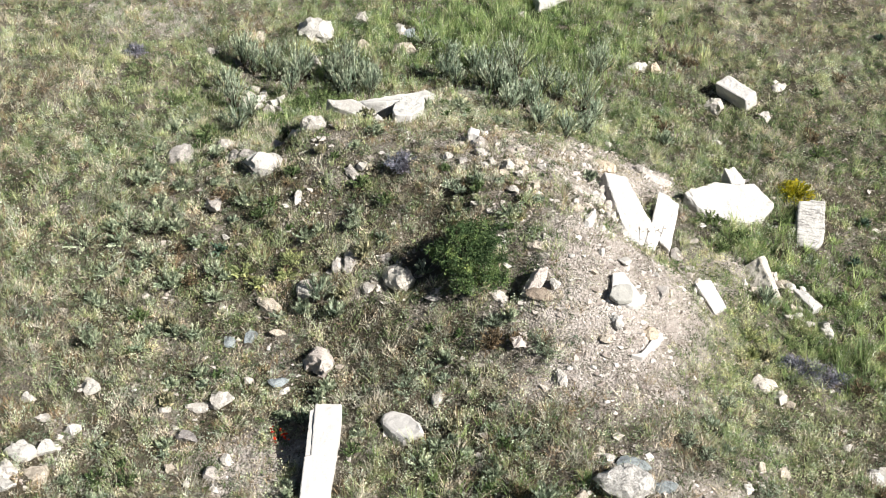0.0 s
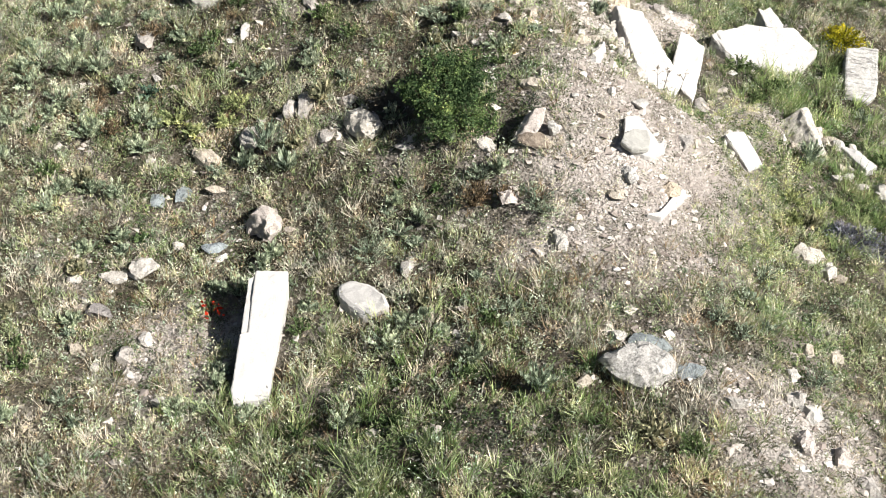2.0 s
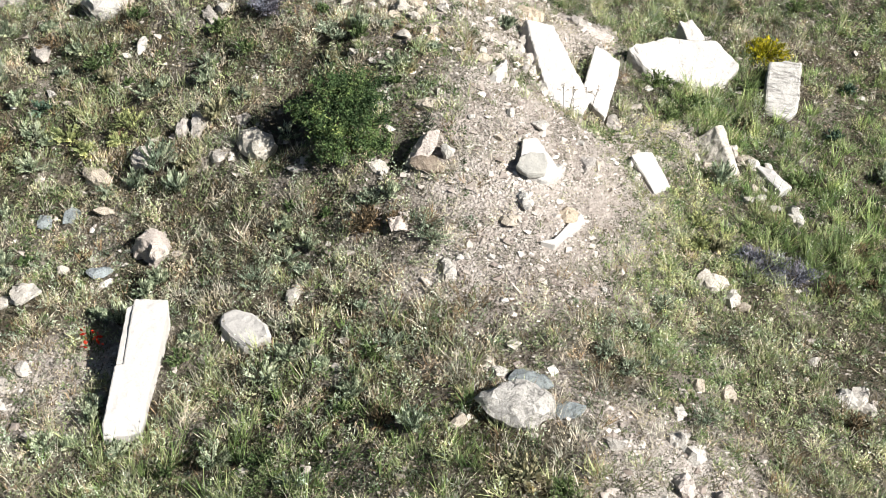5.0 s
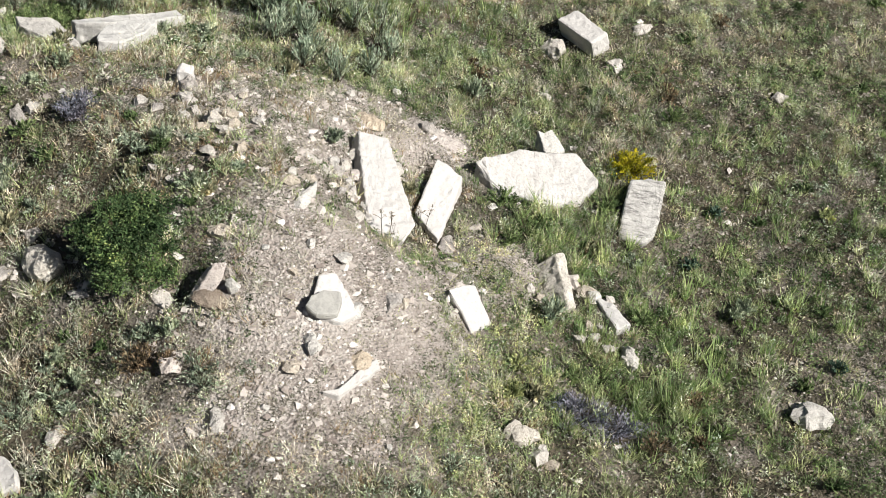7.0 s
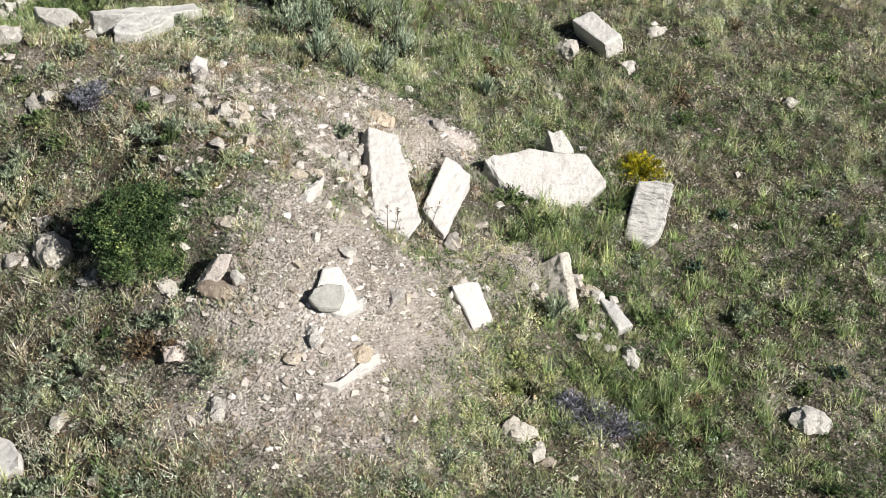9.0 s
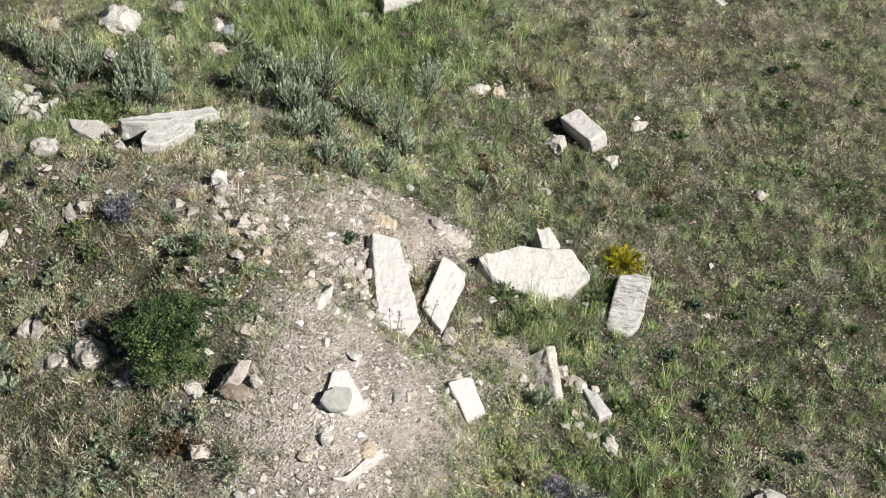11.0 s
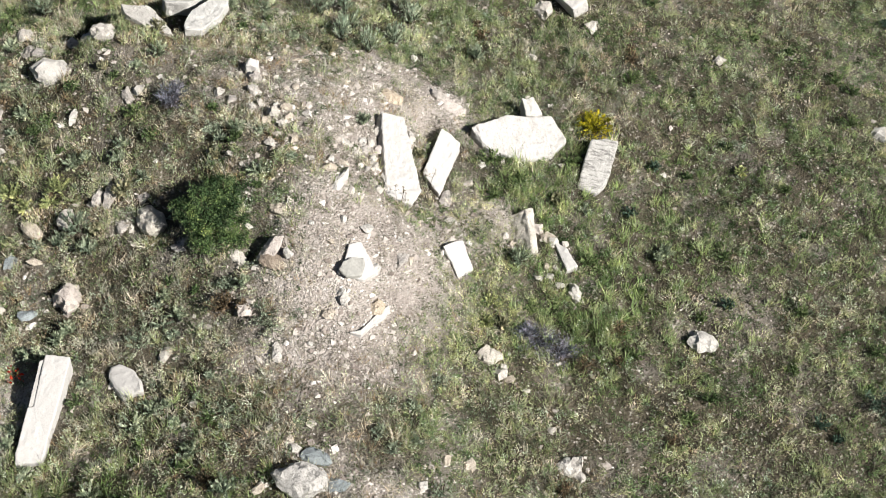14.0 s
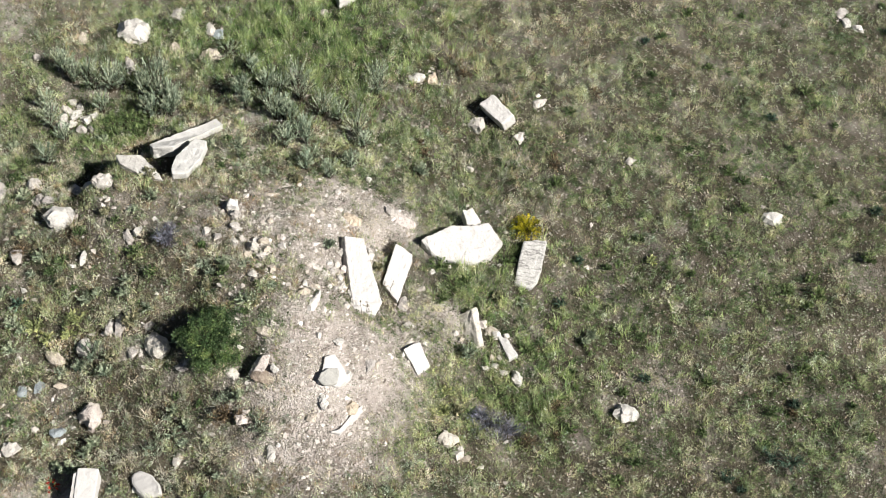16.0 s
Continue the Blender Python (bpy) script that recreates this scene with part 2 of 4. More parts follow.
def land(x, y):
    x, y = np.asarray(x, float), np.asarray(y, float)
    z = np.zeros(np.broadcast(x, y).shape)
    for hx, hy, h, r in HILLS:
        z = z + h * np.exp(-((x - hx) ** 2 + (y - hy) ** 2) / r**2)
    z = z + 0.09 * (value_noise(x, y, 1.1) - 0.5) + 0.06 * (value_noise(x, y, 0.37, 1) - 0.5) + 0.035 * (value_noise(x, y, 0.15, 2) - 0.5)
    far = np.maximum(np.hypot(x, y) - 30, 0)
    return z + (value_noise(x, y, 60, 3) - 0.5) * np.minimum(far * 0.04, 6)


def near(x, y, cx, cy, r):
    return np.exp(-((x - cx) ** 2 + (y - cy) ** 2) / r**2)


def bareness(x, y):
    """0 where plants cover the soil, towards 1 on the dug-over spoil."""
    b = 1.0 * near(x, y, -1.5, -2.2, 1.15) + 0.75 * near(x, y, -1.9, -0.5, 1.0) + 0.75 * near(x, y, -2.2, 1.3, 1.0)
    b = b + 0.7 * near(x, y, -1.9, 2.9, 0.9) + 0.6 * near(x, y, -0.9, 3.0, 0.8) + 0.6 * near(x, y, -0.2, -5.3, 0.9) + 0.4 * near(x, y, 0.6, -6.2, 0.8)
    b = b + 0.6 * near(x, y, -4.2, 5.4, 0.6) + 0.12 * near(x, y, -3.2, -1.9, 0.6) + 0.6 * near(x, y, -6.6, -4.2, 0.55) + 0.5 * near(x, y, -0.6, -0.4, 0.7)
    b = b + 0.5 * near(x, y, -3.2, 2.2, 0.9) + 0.4 * near(x, y, -4.0, 1.2, 0.9) + 0.35 * near(x, y, -4.9, 2.4, 0.8) + 0.3 * near(x, y, -0.5, -1.7, 0.6) + 0.35 * near(x, y, -2.3, -3.3, 0.8) + 0.4 * near(x, y, -11.0, 8.5, 2.4) + 0.4 * near(x, y, -6.6, -4.6, 0.9)
    b = b + 0.3 * near(x, y, -5.3, -1.35, 0.45) + 0.45 * near(x, y, -0.1, 0.7, 0.6) + 0.35 * near(x, y, 0.5, 0.9, 0.45)
    b = b + 0.45 * near(x, y, -1.4, -3.1, 0.7) + 0.4 * near(x, y, -0.25, -0.7, 0.8) + 0.6 * near(x, y, 0.85, 0.5, 0.4)
    return np.clip(b + 0.55 * (value_noise(x, y, 0.5, 4) - 0.55), 0, 1)


def sheet(name, verts, faces, material):
    me = bpy.data.meshes.new(name)
    me.from_pydata(verts, [], faces)
    me.materials.append(material)
    me.update()
    return me


# ---- ground: one sheet to the horizon ----
def ground_axis(lo, hi, step):
    core = np.arange(lo, hi + step / 2, step)
    out = step * 1.16 ** np.arange(1, 60)
    reach = np.cumsum(out)
    reach = reach[reach < 2500]
    return np.concatenate([lo - reach[::-1], core, hi + reach])


gx, gy = ground_axis(-11.0, 5.0, 0.085), ground_axis(-7.5, 9.0, 0.085)
GX, GY = np.meshgrid(gx, gy)
nx, ny = len(gx), len(gy)
gv = np.stack([GX, GY, land(GX, GY)], -1).reshape(-1, 3)
i = (np.arange(ny - 1)[:, None] * nx + np.arange(nx - 1)[None, :]).ravel()
gf = np.stack([i, i + 1, i + nx + 1, i + nx], -1)
me = bpy.data.meshes.new("ground")
me.vertices.add(len(gv))
me.vertices.foreach_set("co", gv.ravel())
me.loops.add(gf.size)
me.loops.foreach_set("vertex_index", gf.ravel())
me.polygons.add(len(gf))
me.polygons.foreach_set("loop_start", np.arange(0, gf.size, 4))
me.materials.append(SOIL)
me.update(calc_edges=True)
me.shade_smooth()
spoil = me.attributes.new("spoil", "FLOAT", "POINT")
spoil.data.foreach_set("value", np.clip(bareness(gv[:, 0], gv[:, 1]) * 1.8, 0, 1).astype(np.float32))
ground = tagged(new("ground", me), "stony tan soil of a low dug-over burial mound", "ground", kind="structure")


# ---- stones ----
def linked(name, bm, material, parent=None, label=""):
    me = bpy.data.meshes.new(name)
    bm.to_mesh(me)
    bm.free()
    me.materials.append(material)
    ob = new(name, me)
    ob.parent = parent
    return tagged(ob, label)


def part(name, bm, material, parent, label=""):
    return linked(name, bm, material, parent, label)


def rough_up(bm, amount, scale, seed):
    """Weathering: moves each vertex along its normal by layered noise."""
    bm.normal_update()
    o = Vector((seed * 3.1, seed * 1.7, seed * 0.9))
    for v in bm.verts:
        p = v.co / scale + o
        v.co += v.normal * amount * (noise.noise(p) + 0.5 * noise.noise(p * 2.3) + 0.25 * noise.noise(p * 5.1))


TONES = {
    "white": "sunlit white limestone lump half sunk in the turf", "pale": "pale weathered limestone lying among dry grass",
    "grey": "grey mottled limestone half buried in the soil", "darkgrey": "dark grey stone sunk among dry herbs",
    "slate": "flat blue-grey schist stone lying on the ground", "tan": "tan sandstone lump lying on stony soil",
    "ochre": "ochre sandstone piece lying on the spoil", "pink": "pinkish rough stone set in the slope",
    "brown": "flat brown stone lying on bare soil", "boulder": "big white boulder speckled with dark lichen",
    "weathered": "weathered grey marble lump", "marble": "clean white marble chunk",
}
BESIDE = []  # stones that lie in their own broken chips
FOOTPRINTS = [(-5.72, 3.3, 0.34, 0.34), (-7.25, 2.95, 0.36, 0.34)]  # centre and half-widths of the ground each stone takes


def rock_mesh(w, l, h, seed, whole=False):
    """A broken field stone: a rounded lump split along flat planes, with worn arrises and a weathered skin."""
    r = random.Random(seed)
    bm = bmesh.new()
    bmesh.ops.create_icosphere(bm, subdivisions=2, radius=1.0)
    o = Vector((seed * 0.37, seed * 0.71, seed * 0.13))
    for v in bm.verts:  # an uneven lump before it splits
        v.co *= 1.0 + (0.28 if max(w, l) > 0.42 else 0.45) * noise.noise(v.co * 0.9 + o)
    near_cut = 0.88 if whole else 0.6 if max(w, l) > 0.42 else 0.38
    for _ in range(r.randint(7, 11)):
        way = Vector((r.gauss(0, 1), r.gauss(0, 1), r.gauss(0.2, 0.6))).normalized()
        cut = bmesh.ops.bisect_plane(bm, geom=bm.verts[:] + bm.edges[:] + bm.faces[:], plane_co=way * r.uniform(near_cut, near_cut + 0.42), plane_no=way, clear_outer=True)
        rim = [g for g in cut["geom_cut"] if isinstance(g, bmesh.types.BMEdge)]
        if rim:
            bmesh.ops.edgenet_fill(bm, edges=rim)
    bmesh.ops.remove_doubles(bm, verts=bm.verts[:], dist=0.04)
    size = [max(v.co[k] for v in bm.verts) - min(v.co[k] for v in bm.verts) for k in range(3)]
    mid = [(max(v.co[k] for v in bm.verts) + min(v.co[k] for v in bm.verts)) / 2 for k in range(3)]
    for v in bm.verts:
        v.co = Vector(((v.co.x - mid[0]) / size[0] * w, (v.co.y - mid[1]) / size[1] * l, (v.co.z - mid[2]) / size[2] * 1.6 * h))
    bmesh.ops.triangulate(bm, faces=bm.faces[:])
    cell = 0.06 if max(w, l) < 0.45 else 0.075
    for _ in range(2):
        long = [e for e in bm.edges if e.calc_length() > cell * 1.5]
        if long:
            bmesh.ops.subdivide_edges(bm, edges=long, cuts=1)
            bmesh.ops.triangulate(bm, faces=[f for f in bm.faces if len(f.verts) > 3])
    bmesh.ops.recalc_face_normals(bm, faces=bm.faces[:])
    bmesh.ops.smooth_vert(bm, verts=bm.verts[:], factor=0.1, use_axis_x=True, use_axis_y=True, use_axis_z=True)
    small = min(w, l, h * 1.5)
    rough_up(bm, small * (0.16 if max(w, l) > 0.42 else 0.18), small * 0.42, seed % 97)
    rough_up(bm, small * 0.08, small * 0.14, seed % 89)
    for f in bm.faces:
        f.smooth = True
    for e in bm.edges:  # worn faces meeting in crisp arrises
        e.smooth = not e.is_manifold or e.calc_face_angle() < 0.26
    return bm


def stone(x, y, w, l, h, tone, turn=None, label="", sink=0.3):
    r = random.Random(int(abs(x) * 331 + abs(y) * 719))
    h *= 1.4 if max(w, l) > 0.25 else 1.9
    bm = rock_mesh(w * 1.1, l * 1.1, h, int(abs(x) * 977 + abs(y) * 613), tone == "boulder" or max(w, l) > 0.6)
    FOOTPRINTS.append((x, y - 0.04, w * 0.42, l * 0.42 + 0.04))
    BESIDE.append((x, y, max(w, l)))
    big = max(w, l) > 0.5
    ob = linked("boulder" if big else "stone", bm, ROCK[tone])
    ob.matrix_world = pose(x, y, float(land(x, y)) + h * (0.5 - sink) + (0.02 if max(w, l) < 0.25 else 0.0), r.uniform(-10, 10), r.uniform(-10, 10), r.uniform(-25, 25) if turn is None else turn)
    return tagged(ob, label or TONES[tone], "boulder" if big else "stone", "scattered stones")


def slab(name, top, thick, tone, label, category="stone block", rough=0.016, lean=(0.0, 0.0), cell=0.055, chip=0.022):
    """A dressed or broken slab: outline of its upper face, dropped by its thickness, with worn arrises."""
    c = sum((Vector(p) for p in top), Vector()) / len(top)
    base = float(land(c.x, c.y))
    bm = bmesh.new()
    up = [bm.verts.new(Vector(p) - Vector((c.x, c.y, base))) for p in top]
    down = [bm.verts.new(v.co + Vector((lean[0], lean[1], -thick))) for v in up]
    bm.faces.new(up)
    bm.faces.new(down[::-1])
    for k in range(len(up)):
        bm.faces.new((up[k - 1], down[k - 1], down[k], up[k]))
    bmesh.ops.recalc_face_normals(bm, faces=bm.faces[:])
    bmesh.ops.bevel(bm, geom=bm.edges[:], offset=chip, segments=2, profile=0.5, affect="EDGES", clamp_overlap=True)
    bmesh.ops.triangulate(bm, faces=bm.faces[:])
    for _ in range(5):
        long = [e for e in bm.edges if e.calc_length() > cell * 1.5]
        if not long:
            break
        bmesh.ops.subdivide_edges(bm, edges=long, cuts=1)
        bmesh.ops.triangulate(bm, faces=[f for f in bm.faces if len(f.verts) > 3])
    rough_up(bm, rough, 0.2, len(bm.verts) % 50)
    rough_up(bm, rough * 0.6, 0.06, len(bm.verts) % 31)
    n = len(top)
    for k in range(n):
        a, b = Vector(top[k - 1]), Vector(top[k])
        for f in (0.0, 0.25, 0.5, 0.75):
            e = a.lerp(b, f)
            for g in (0.2, 0.55, 0.82):
                p = c.lerp(e, g)
                FOOTPRINTS.append((p.x, p.y, 0.1, 0.1))
    ob = linked(name, bm, ROCK[tone])
    ob.location = (c.x, c.y, base)
    return tagged(ob, label, category)


slab("marble_beam", [(-1.67, 1.77, 1.16), (-1.27, 1.84, 1.05), (-0.73, 0.49, 0.82), (-0.83, 0.16, 0.80), (-1.28, 0.19, 0.93)], 0.42, "marble", "long white marble beam leaning out of the spoil heap", "marble block", lean=(-0.2, 0.0))
slab("marble_slab", [(-0.63, 2.13, 0.62), (-0.25, 2.00, 0.47), (-0.45, 0.96, 0.20), (-0.80, 1.24, 0.36)], 0.4, "marble", "tilted white marble slab beside the leaning beam", "marble slab")
slab("broken_slab", [(-0.13, 2.45, 0.40), (-0.02, 2.53, 0.41), (0.08, 2.62, 0.39), (0.31, 2.84, 0.34), (0.50, 2.99, 0.31), (0.81, 3.08, 0.24), (1.03, 3.16, 0.19), (1.28, 3.32, 0.12), (1.49, 3.07, 0.05), (1.63, 2.92, -0.01), (1.39, 2.52, -0.09), (1.14, 2.39, -0.06), (0.89, 2.22, -0.02), (0.59, 2.20, 0.06), (0.28, 2.18, 0.14), (0.09, 2.29, 0.22)], 0.3, "pitted", "broad broken white slab lying aslant in the grass", "stone slab", rough=0.02, chip=0.035)
slab("slab_fragment", [(0.67, 3.41, 0.36), (0.77, 3.42, 0.32), (0.88, 3.50, 0.33), (1.01, 3.38, 0.24), (1.10, 3.30, 0.15), (0.99, 3.17, 0.16), (0.81, 3.13, 0.21)], 0.3, "white", "upright white fragment behind the broad broken slab", "stone fragment")
slab("weathered_block", [(2.05, 2.96, 0.07), (2.32, 3.05, 0.07), (2.56, 3.06, 0.04), (2.49, 2.42, -0.10), (2.43, 2.12, -0.16), (2.28, 1.90, -0.19), (1.93, 2.00, -0.14), (1.99, 2.63, -0.00)], 0.42, "shadow_streaked", "grey weathered marble block in tall grass, stalk shadows painted on as streaks", "marble block", chip=0.04)
slab("half_buried_slab", [(1.62, 0.68, -0.10), (1.88, 0.51, -0.06), (2.12, 0.18, -0.08), (1.93, 0.03, -0.05), (1.80, 0.30, -0.08)], 0.25, "marble", "half-buried pale slab overgrown with grass", "stone slab")
slab("small_slab", [(-0.21, -0.48, 0.71), (-0.07, -0.31, 0.63), (0.10, -0.17, 0.55), (0.24, -0.40, 0.45), (0.39, -0.58, 0.32), (0.26, -0.73, 0.36), (0.13, -0.85, 0.41), (-0.02, -0.65, 0.55)], 0.25, "marble", "small white marble slab lying on the slope", "marble slab")
slab("flat_slab", [(-1.64, -1.26, 1.38), (-1.46, -1.15, 1.36), (-1.30, -1.32, 1.25), (-1.15, -1.52, 1.14), (-1.32, -1.75, 1.17), (-1.56, -1.77, 1.27), (-1.66, -1.55, 1.34)], 0.2, "marble", "flat white slab lying on the bare spoil", "stone slab")
slab("round_slab", [(-1.71, -1.77, 1.37), (-1.67, -1.62, 1.41), (-1.55, -1.51, 1.41), (-1.37, -1.47, 1.36), (-1.33, -1.59, 1.32), (-1.34, -1.75, 1.29), (-1.57, -1.84, 1.33)], 0.08, "ashen", "roundish grey flat stone resting on the white slab", "stone")
slab("angled_fragment", [(-1.36, -2.61, 0.97), (-1.18, -2.60, 0.92), (-0.81, -2.03, 0.83), (-0.86, -1.93, 0.87), (-1.00, -2.14, 0.91), (-1.20, -2.52, 0.94)], 0.14, "marble", "angled pale fragment half sunk in bare soil", "stone fragment", chip=0.015)
long_block = slab("long_block", [(-5.90, -3.63, 0.40), (-5.51, -3.60, 0.42), (-5.49, -4.01, 0.32), (-5.51, -4.82, 0.06), (-5.50, -5.20, -0.05), (-5.89, -5.31, -0.07), (-5.93, -5.14, -0.03), (-5.945, -4.46, 0.175), (-5.86, -4.43, 0.185), (-5.885, -3.85, 0.36)], 0.5, "marble", "long dressed white marble block lying aslant in grass", "marble block", rough=0.008)
slab("tomb_slab", [(-6.10, 3.81, 0.85), (-4.92, 5.11, 0.40), (-4.73, 4.93, 0.45), (-5.12, 4.46, 0.60), (-5.58, 3.74, 0.95), (-6.0, 3.68, 0.90)], 0.35, "dull", "long pale slab of a broken tomb on the mound's crest", "stone slab")
slab("tomb_slab", [(-5.41, 2.87, 1.32), (-5.40, 3.31, 1.20), (-5.16, 4.02, 0.95), (-4.90, 4.05, 0.90), (-4.89, 3.41, 1.10), (-5.06, 2.78, 1.30), (-5.34, 2.69, 1.35)], 0.3, "dull", "white slab lying against the long tomb slab", "stone slab", rough=0.02)
slab("tomb_slab", [(-6.60, 3.06, 1.32), (-6.06, 3.12, 1.32), (-5.78, 2.87, 1.32), (-5.48, 2.52, 1.32), (-5.97, 2.60, 1.32), (-6.46, 2.84, 1.32)], 0.25, "white", "pale flat slab set in the crest of the mound", "stone slab", rough=0.02)
slab("buried_slab", [(-1.13, 3.44, 0.25), (-0.90, 3.32, 0.25), (-0.58, 3.20, 0.23), (-0.29, 3.04, 0.19), (-0.27, 2.95, 0.17), (-0.44, 2.81, 0.20), (-0.70, 2.92, 0.28), (-0.94, 3.12, 0.30)], 0.2, "pink", "long pinkish slab showing at the edge of the spoil", "stone slab", rough=0.02, chip=0.03)
slab("bevelled_block", [(0.80, 6.58, 0.23), (1.11, 6.92, 0.25), (1.63, 6.35, 0.23), (1.37, 6.04, 0.21)], 0.45, "marble", "squared white block lying alone in the meadow", "marble block", chip=0.04, lean=(0.12, 0.14))
slab("field_block", [(-3.15, 10.15, 0.23), (-2.43, 10.94, 0.24), (-2.08, 10.03, 0.23), (-2.75, 9.33, 0.22)], 0.4, "marble", "white squared block lying in long green grass", "marble block", chip=0.04)
slab("leaning_flagstone", [(-2.95, -1.75, 1.28), (-2.78, -1.50, 1.55), (-2.63, -1.45, 1.56), (-2.66, -1.62, 1.42), (-2.82, -1.85, 1.24)], 0.12, "pink", "pinkish pale flagstone leaning up from the bare slope", "stone slab", lean=(-0.1, 0.05))
slab("flat_boulder", [(-4.95, -3.54, 0.21), (-4.81, -3.45, 0.24), (-4.55, -3.53, 0.28), (-4.36, -3.72, 0.30), (-4.28, -3.92, 0.31), (-4.43, -3.95, 0.26), (-4.58, -4.06, 0.22), (-4.77, -3.87, 0.20), (-4.90, -3.73, 0.19)], 0.22, "marble", "flat rounded white boulder lying in dry grass", "boulder", rough=0.012, chip=0.05)
slab("sunken_block", [(1.07, 0.95, 0.26), (1.19, 1.03, 0.22), (1.32, 0.60, 0.11), (1.41, 0.27, -0.01), (1.32, 0.20, 0.02), (1.20, 0.55, 0.15)], 0.42, "weathered", "narrow weathered block sunk on edge in the grassy slope", "marble block", rough=0.018, chip=0.025, lean=(-0.44, -0.04))
ledge = slab("moulded_ledge", [(-5.965, -3.74, 0.355), (-5.885, -3.69, 0.365), (-5.85, -4.42, 0.168), (-5.935, -4.44, 0.16)], 0.3, "marble", "worn moulded ledge along the block's edge", "", rough=0.008, chip=0.012)
ledge.parent = long_block
ledge.matrix_parent_inverse = Matrix.Translation(long_block.location).inverted()

stone(-1.74, 1.09, 0.17, 0.18, 0.05, "pale")
stone(-1.78, 0.85, 0.14, 0.16, 0.04, "grey")
stone(-1.60, 1.06, 0.16, 0.18, 0.05, "pink")
stone(-1.64, 0.75, 0.16, 0.16, 0.05, "white")
stone(-1.44, 0.77, 0.14, 0.20, 0.05, "grey")
stone(-1.57, 0.57, 0.15, 0.15, 0.05, "pale")
stone(-1.38, 0.55, 0.13, 0.20, 0.05, "white")
stone(-1.40, 0.08, 0.14, 0.15, 0.04, "pale")
stone(-1.86, 0.98, 0.16, 0.14, 0.04, "white")
stone(-1.67, 0.38, 0.12, 0.14, 0.04, "grey")
stone(-1.31, 0.31, 0.11, 0.18, 0.04, "pale")
stone(-1.67, 1.46, 0.15, 0.17, 0.05, "pale")
stone(-1.91, 0.65, 0.13, 0.12, 0.04, "pale")
stone(-1.14, 1.75, 0.19, 0.20, 0.06, "pale")
stone(1.64, -0.14, 0.17, 0.12, 0.05, "pale")
stone(1.58, 0.02, 0.13, 0.11, 0.04, "tan")
stone(1.46, -0.26, 0.14, 0.11, 0.04, "pale")
stone(1.73, 0.04, 0.13, 0.11, 0.04, "pale")
stone(1.10, -2.14, 0.14, 0.13, 0.04, "pale")
stone(1.24, -2.32, 0.18, 0.14, 0.05, "tan")
stone(-0.68, -1.03, 0.13, 0.14, 0.04, "tan")
stone(-0.80, 3.16, 0.3, 0.22, 0.08, "grey")
stone(-8.41, 5.43, 0.24, 0.24, 0.07, "pale")
stone(-8.18, 5.39, 0.26, 0.27, 0.08, "white")
stone(-7.94, 5.22, 0.24, 0.24, 0.07, "white")
stone(-8.20, 5.00, 0.21, 0.21, 0.06, "pale")
stone(-7.93, 4.85, 0.23, 0.20, 0.07, "grey")
stone(-8.41, 5.14, 0.22, 0.21, 0.06, "pale")
stone(-7.74, 4.92, 0.19, 0.18, 0.06, "darkgrey")
stone(-8.35, 5.70, 0.20, 0.19, 0.06, "pale")
stone(-7.77, 5.33, 0.19, 0.18, 0.06, "white")
stone(-8.37, 4.83, 0.19, 0.18, 0.06, "grey")
stone(-8.15, 5.62, 0.17, 0.19, 0.05, "white")
stone(-8.20, 5.23, 0.19, 0.21, 0.06, "white")
stone(-3.16, 1.02, 0.19, 0.15, 0.05, "tan")
stone(-3.15, 0.60, 0.17, 0.13, 0.05, "pale")
stone(-3.41, 0.62, 0.15, 0.13, 0.04, "tan")
stone(-2.79, 0.94, 0.15, 0.13, 0.05, "pale")
stone(-2.91, 0.34, 0.17, 0.15, 0.05, "tan")
stone(-4.93, -1.06, 0.40, 0.56, 0.16, "weathered", 40, "pinkish-grey weathered stone half under the bush", sink=0.2)
stone(-6.96, -1.22, 0.44, 0.22, 0.08, "tan")
stone(-6.40, -1.01, 0.32, 0.39, 0.10, "pale")
stone(-6.00, -2.34, 0.44, 0.56, 0.24, "pink", 8, "rough pinkish-grey stone standing out of dry herbs")
stone(-6.56, -2.64, 0.36, 0.27, 0.06, "slate")
stone(-7.73, -3.20, 0.33, 0.19, 0.07, "pale")
stone(-7.38, -3.08, 0.33, 0.30, 0.10, "pale")
stone(-7.77, -3.77, 0.32, 0.24, 0.07, "darkgrey")
stone(-7.06, -2.61, 0.13, 0.14, 0.04, "pale")
stone(-4.15, -3.22, 0.18, 0.25, 0.06, "pale")
stone(-1.53, -5.29, 0.74, 0.48, 0.20, "boulder", sink=0.15)
stone(-1.42, -4.81, 0.46, 0.24, 0.07, "slate")
stone(-1.00, -5.20, 0.30, 0.27, 0.06, "slate")
stone(-1.75, -4.74, 0.17, 0.14, 0.04, "white")
stone(-1.88, -4.59, 0.19, 0.18, 0.05, "tan")
stone(-2.12, -5.48, 0.21, 0.19, 0.05, "tan")
stone(0.18, -4.86, 0.16, 0.15, 0.04, "white")
stone(-0.53, -5.61, 0.19, 0.13, 0.04, "pale")
stone(0.30, -5.47, 0.27, 0.20, 0.08, "white")
stone(0.18, -5.93, 0.25, 0.32, 0.09, "pink")
stone(0.57, -5.99, 0.19, 0.25, 0.07, "pink")
stone(0.45, -4.27, 0.16, 0.18, 0.04, "tan")
stone(0.84, -4.20, 0.17, 0.20, 0.05, "tan")
stone(0.85, -6.21, 0.27, 0.24, 0.08, "grey")
stone(-7.30, -4.44, 0.18, 0.24, 0.06, "grey")
stone(-7.12, -4.17, 0.18, 0.18, 0.04, "pale")
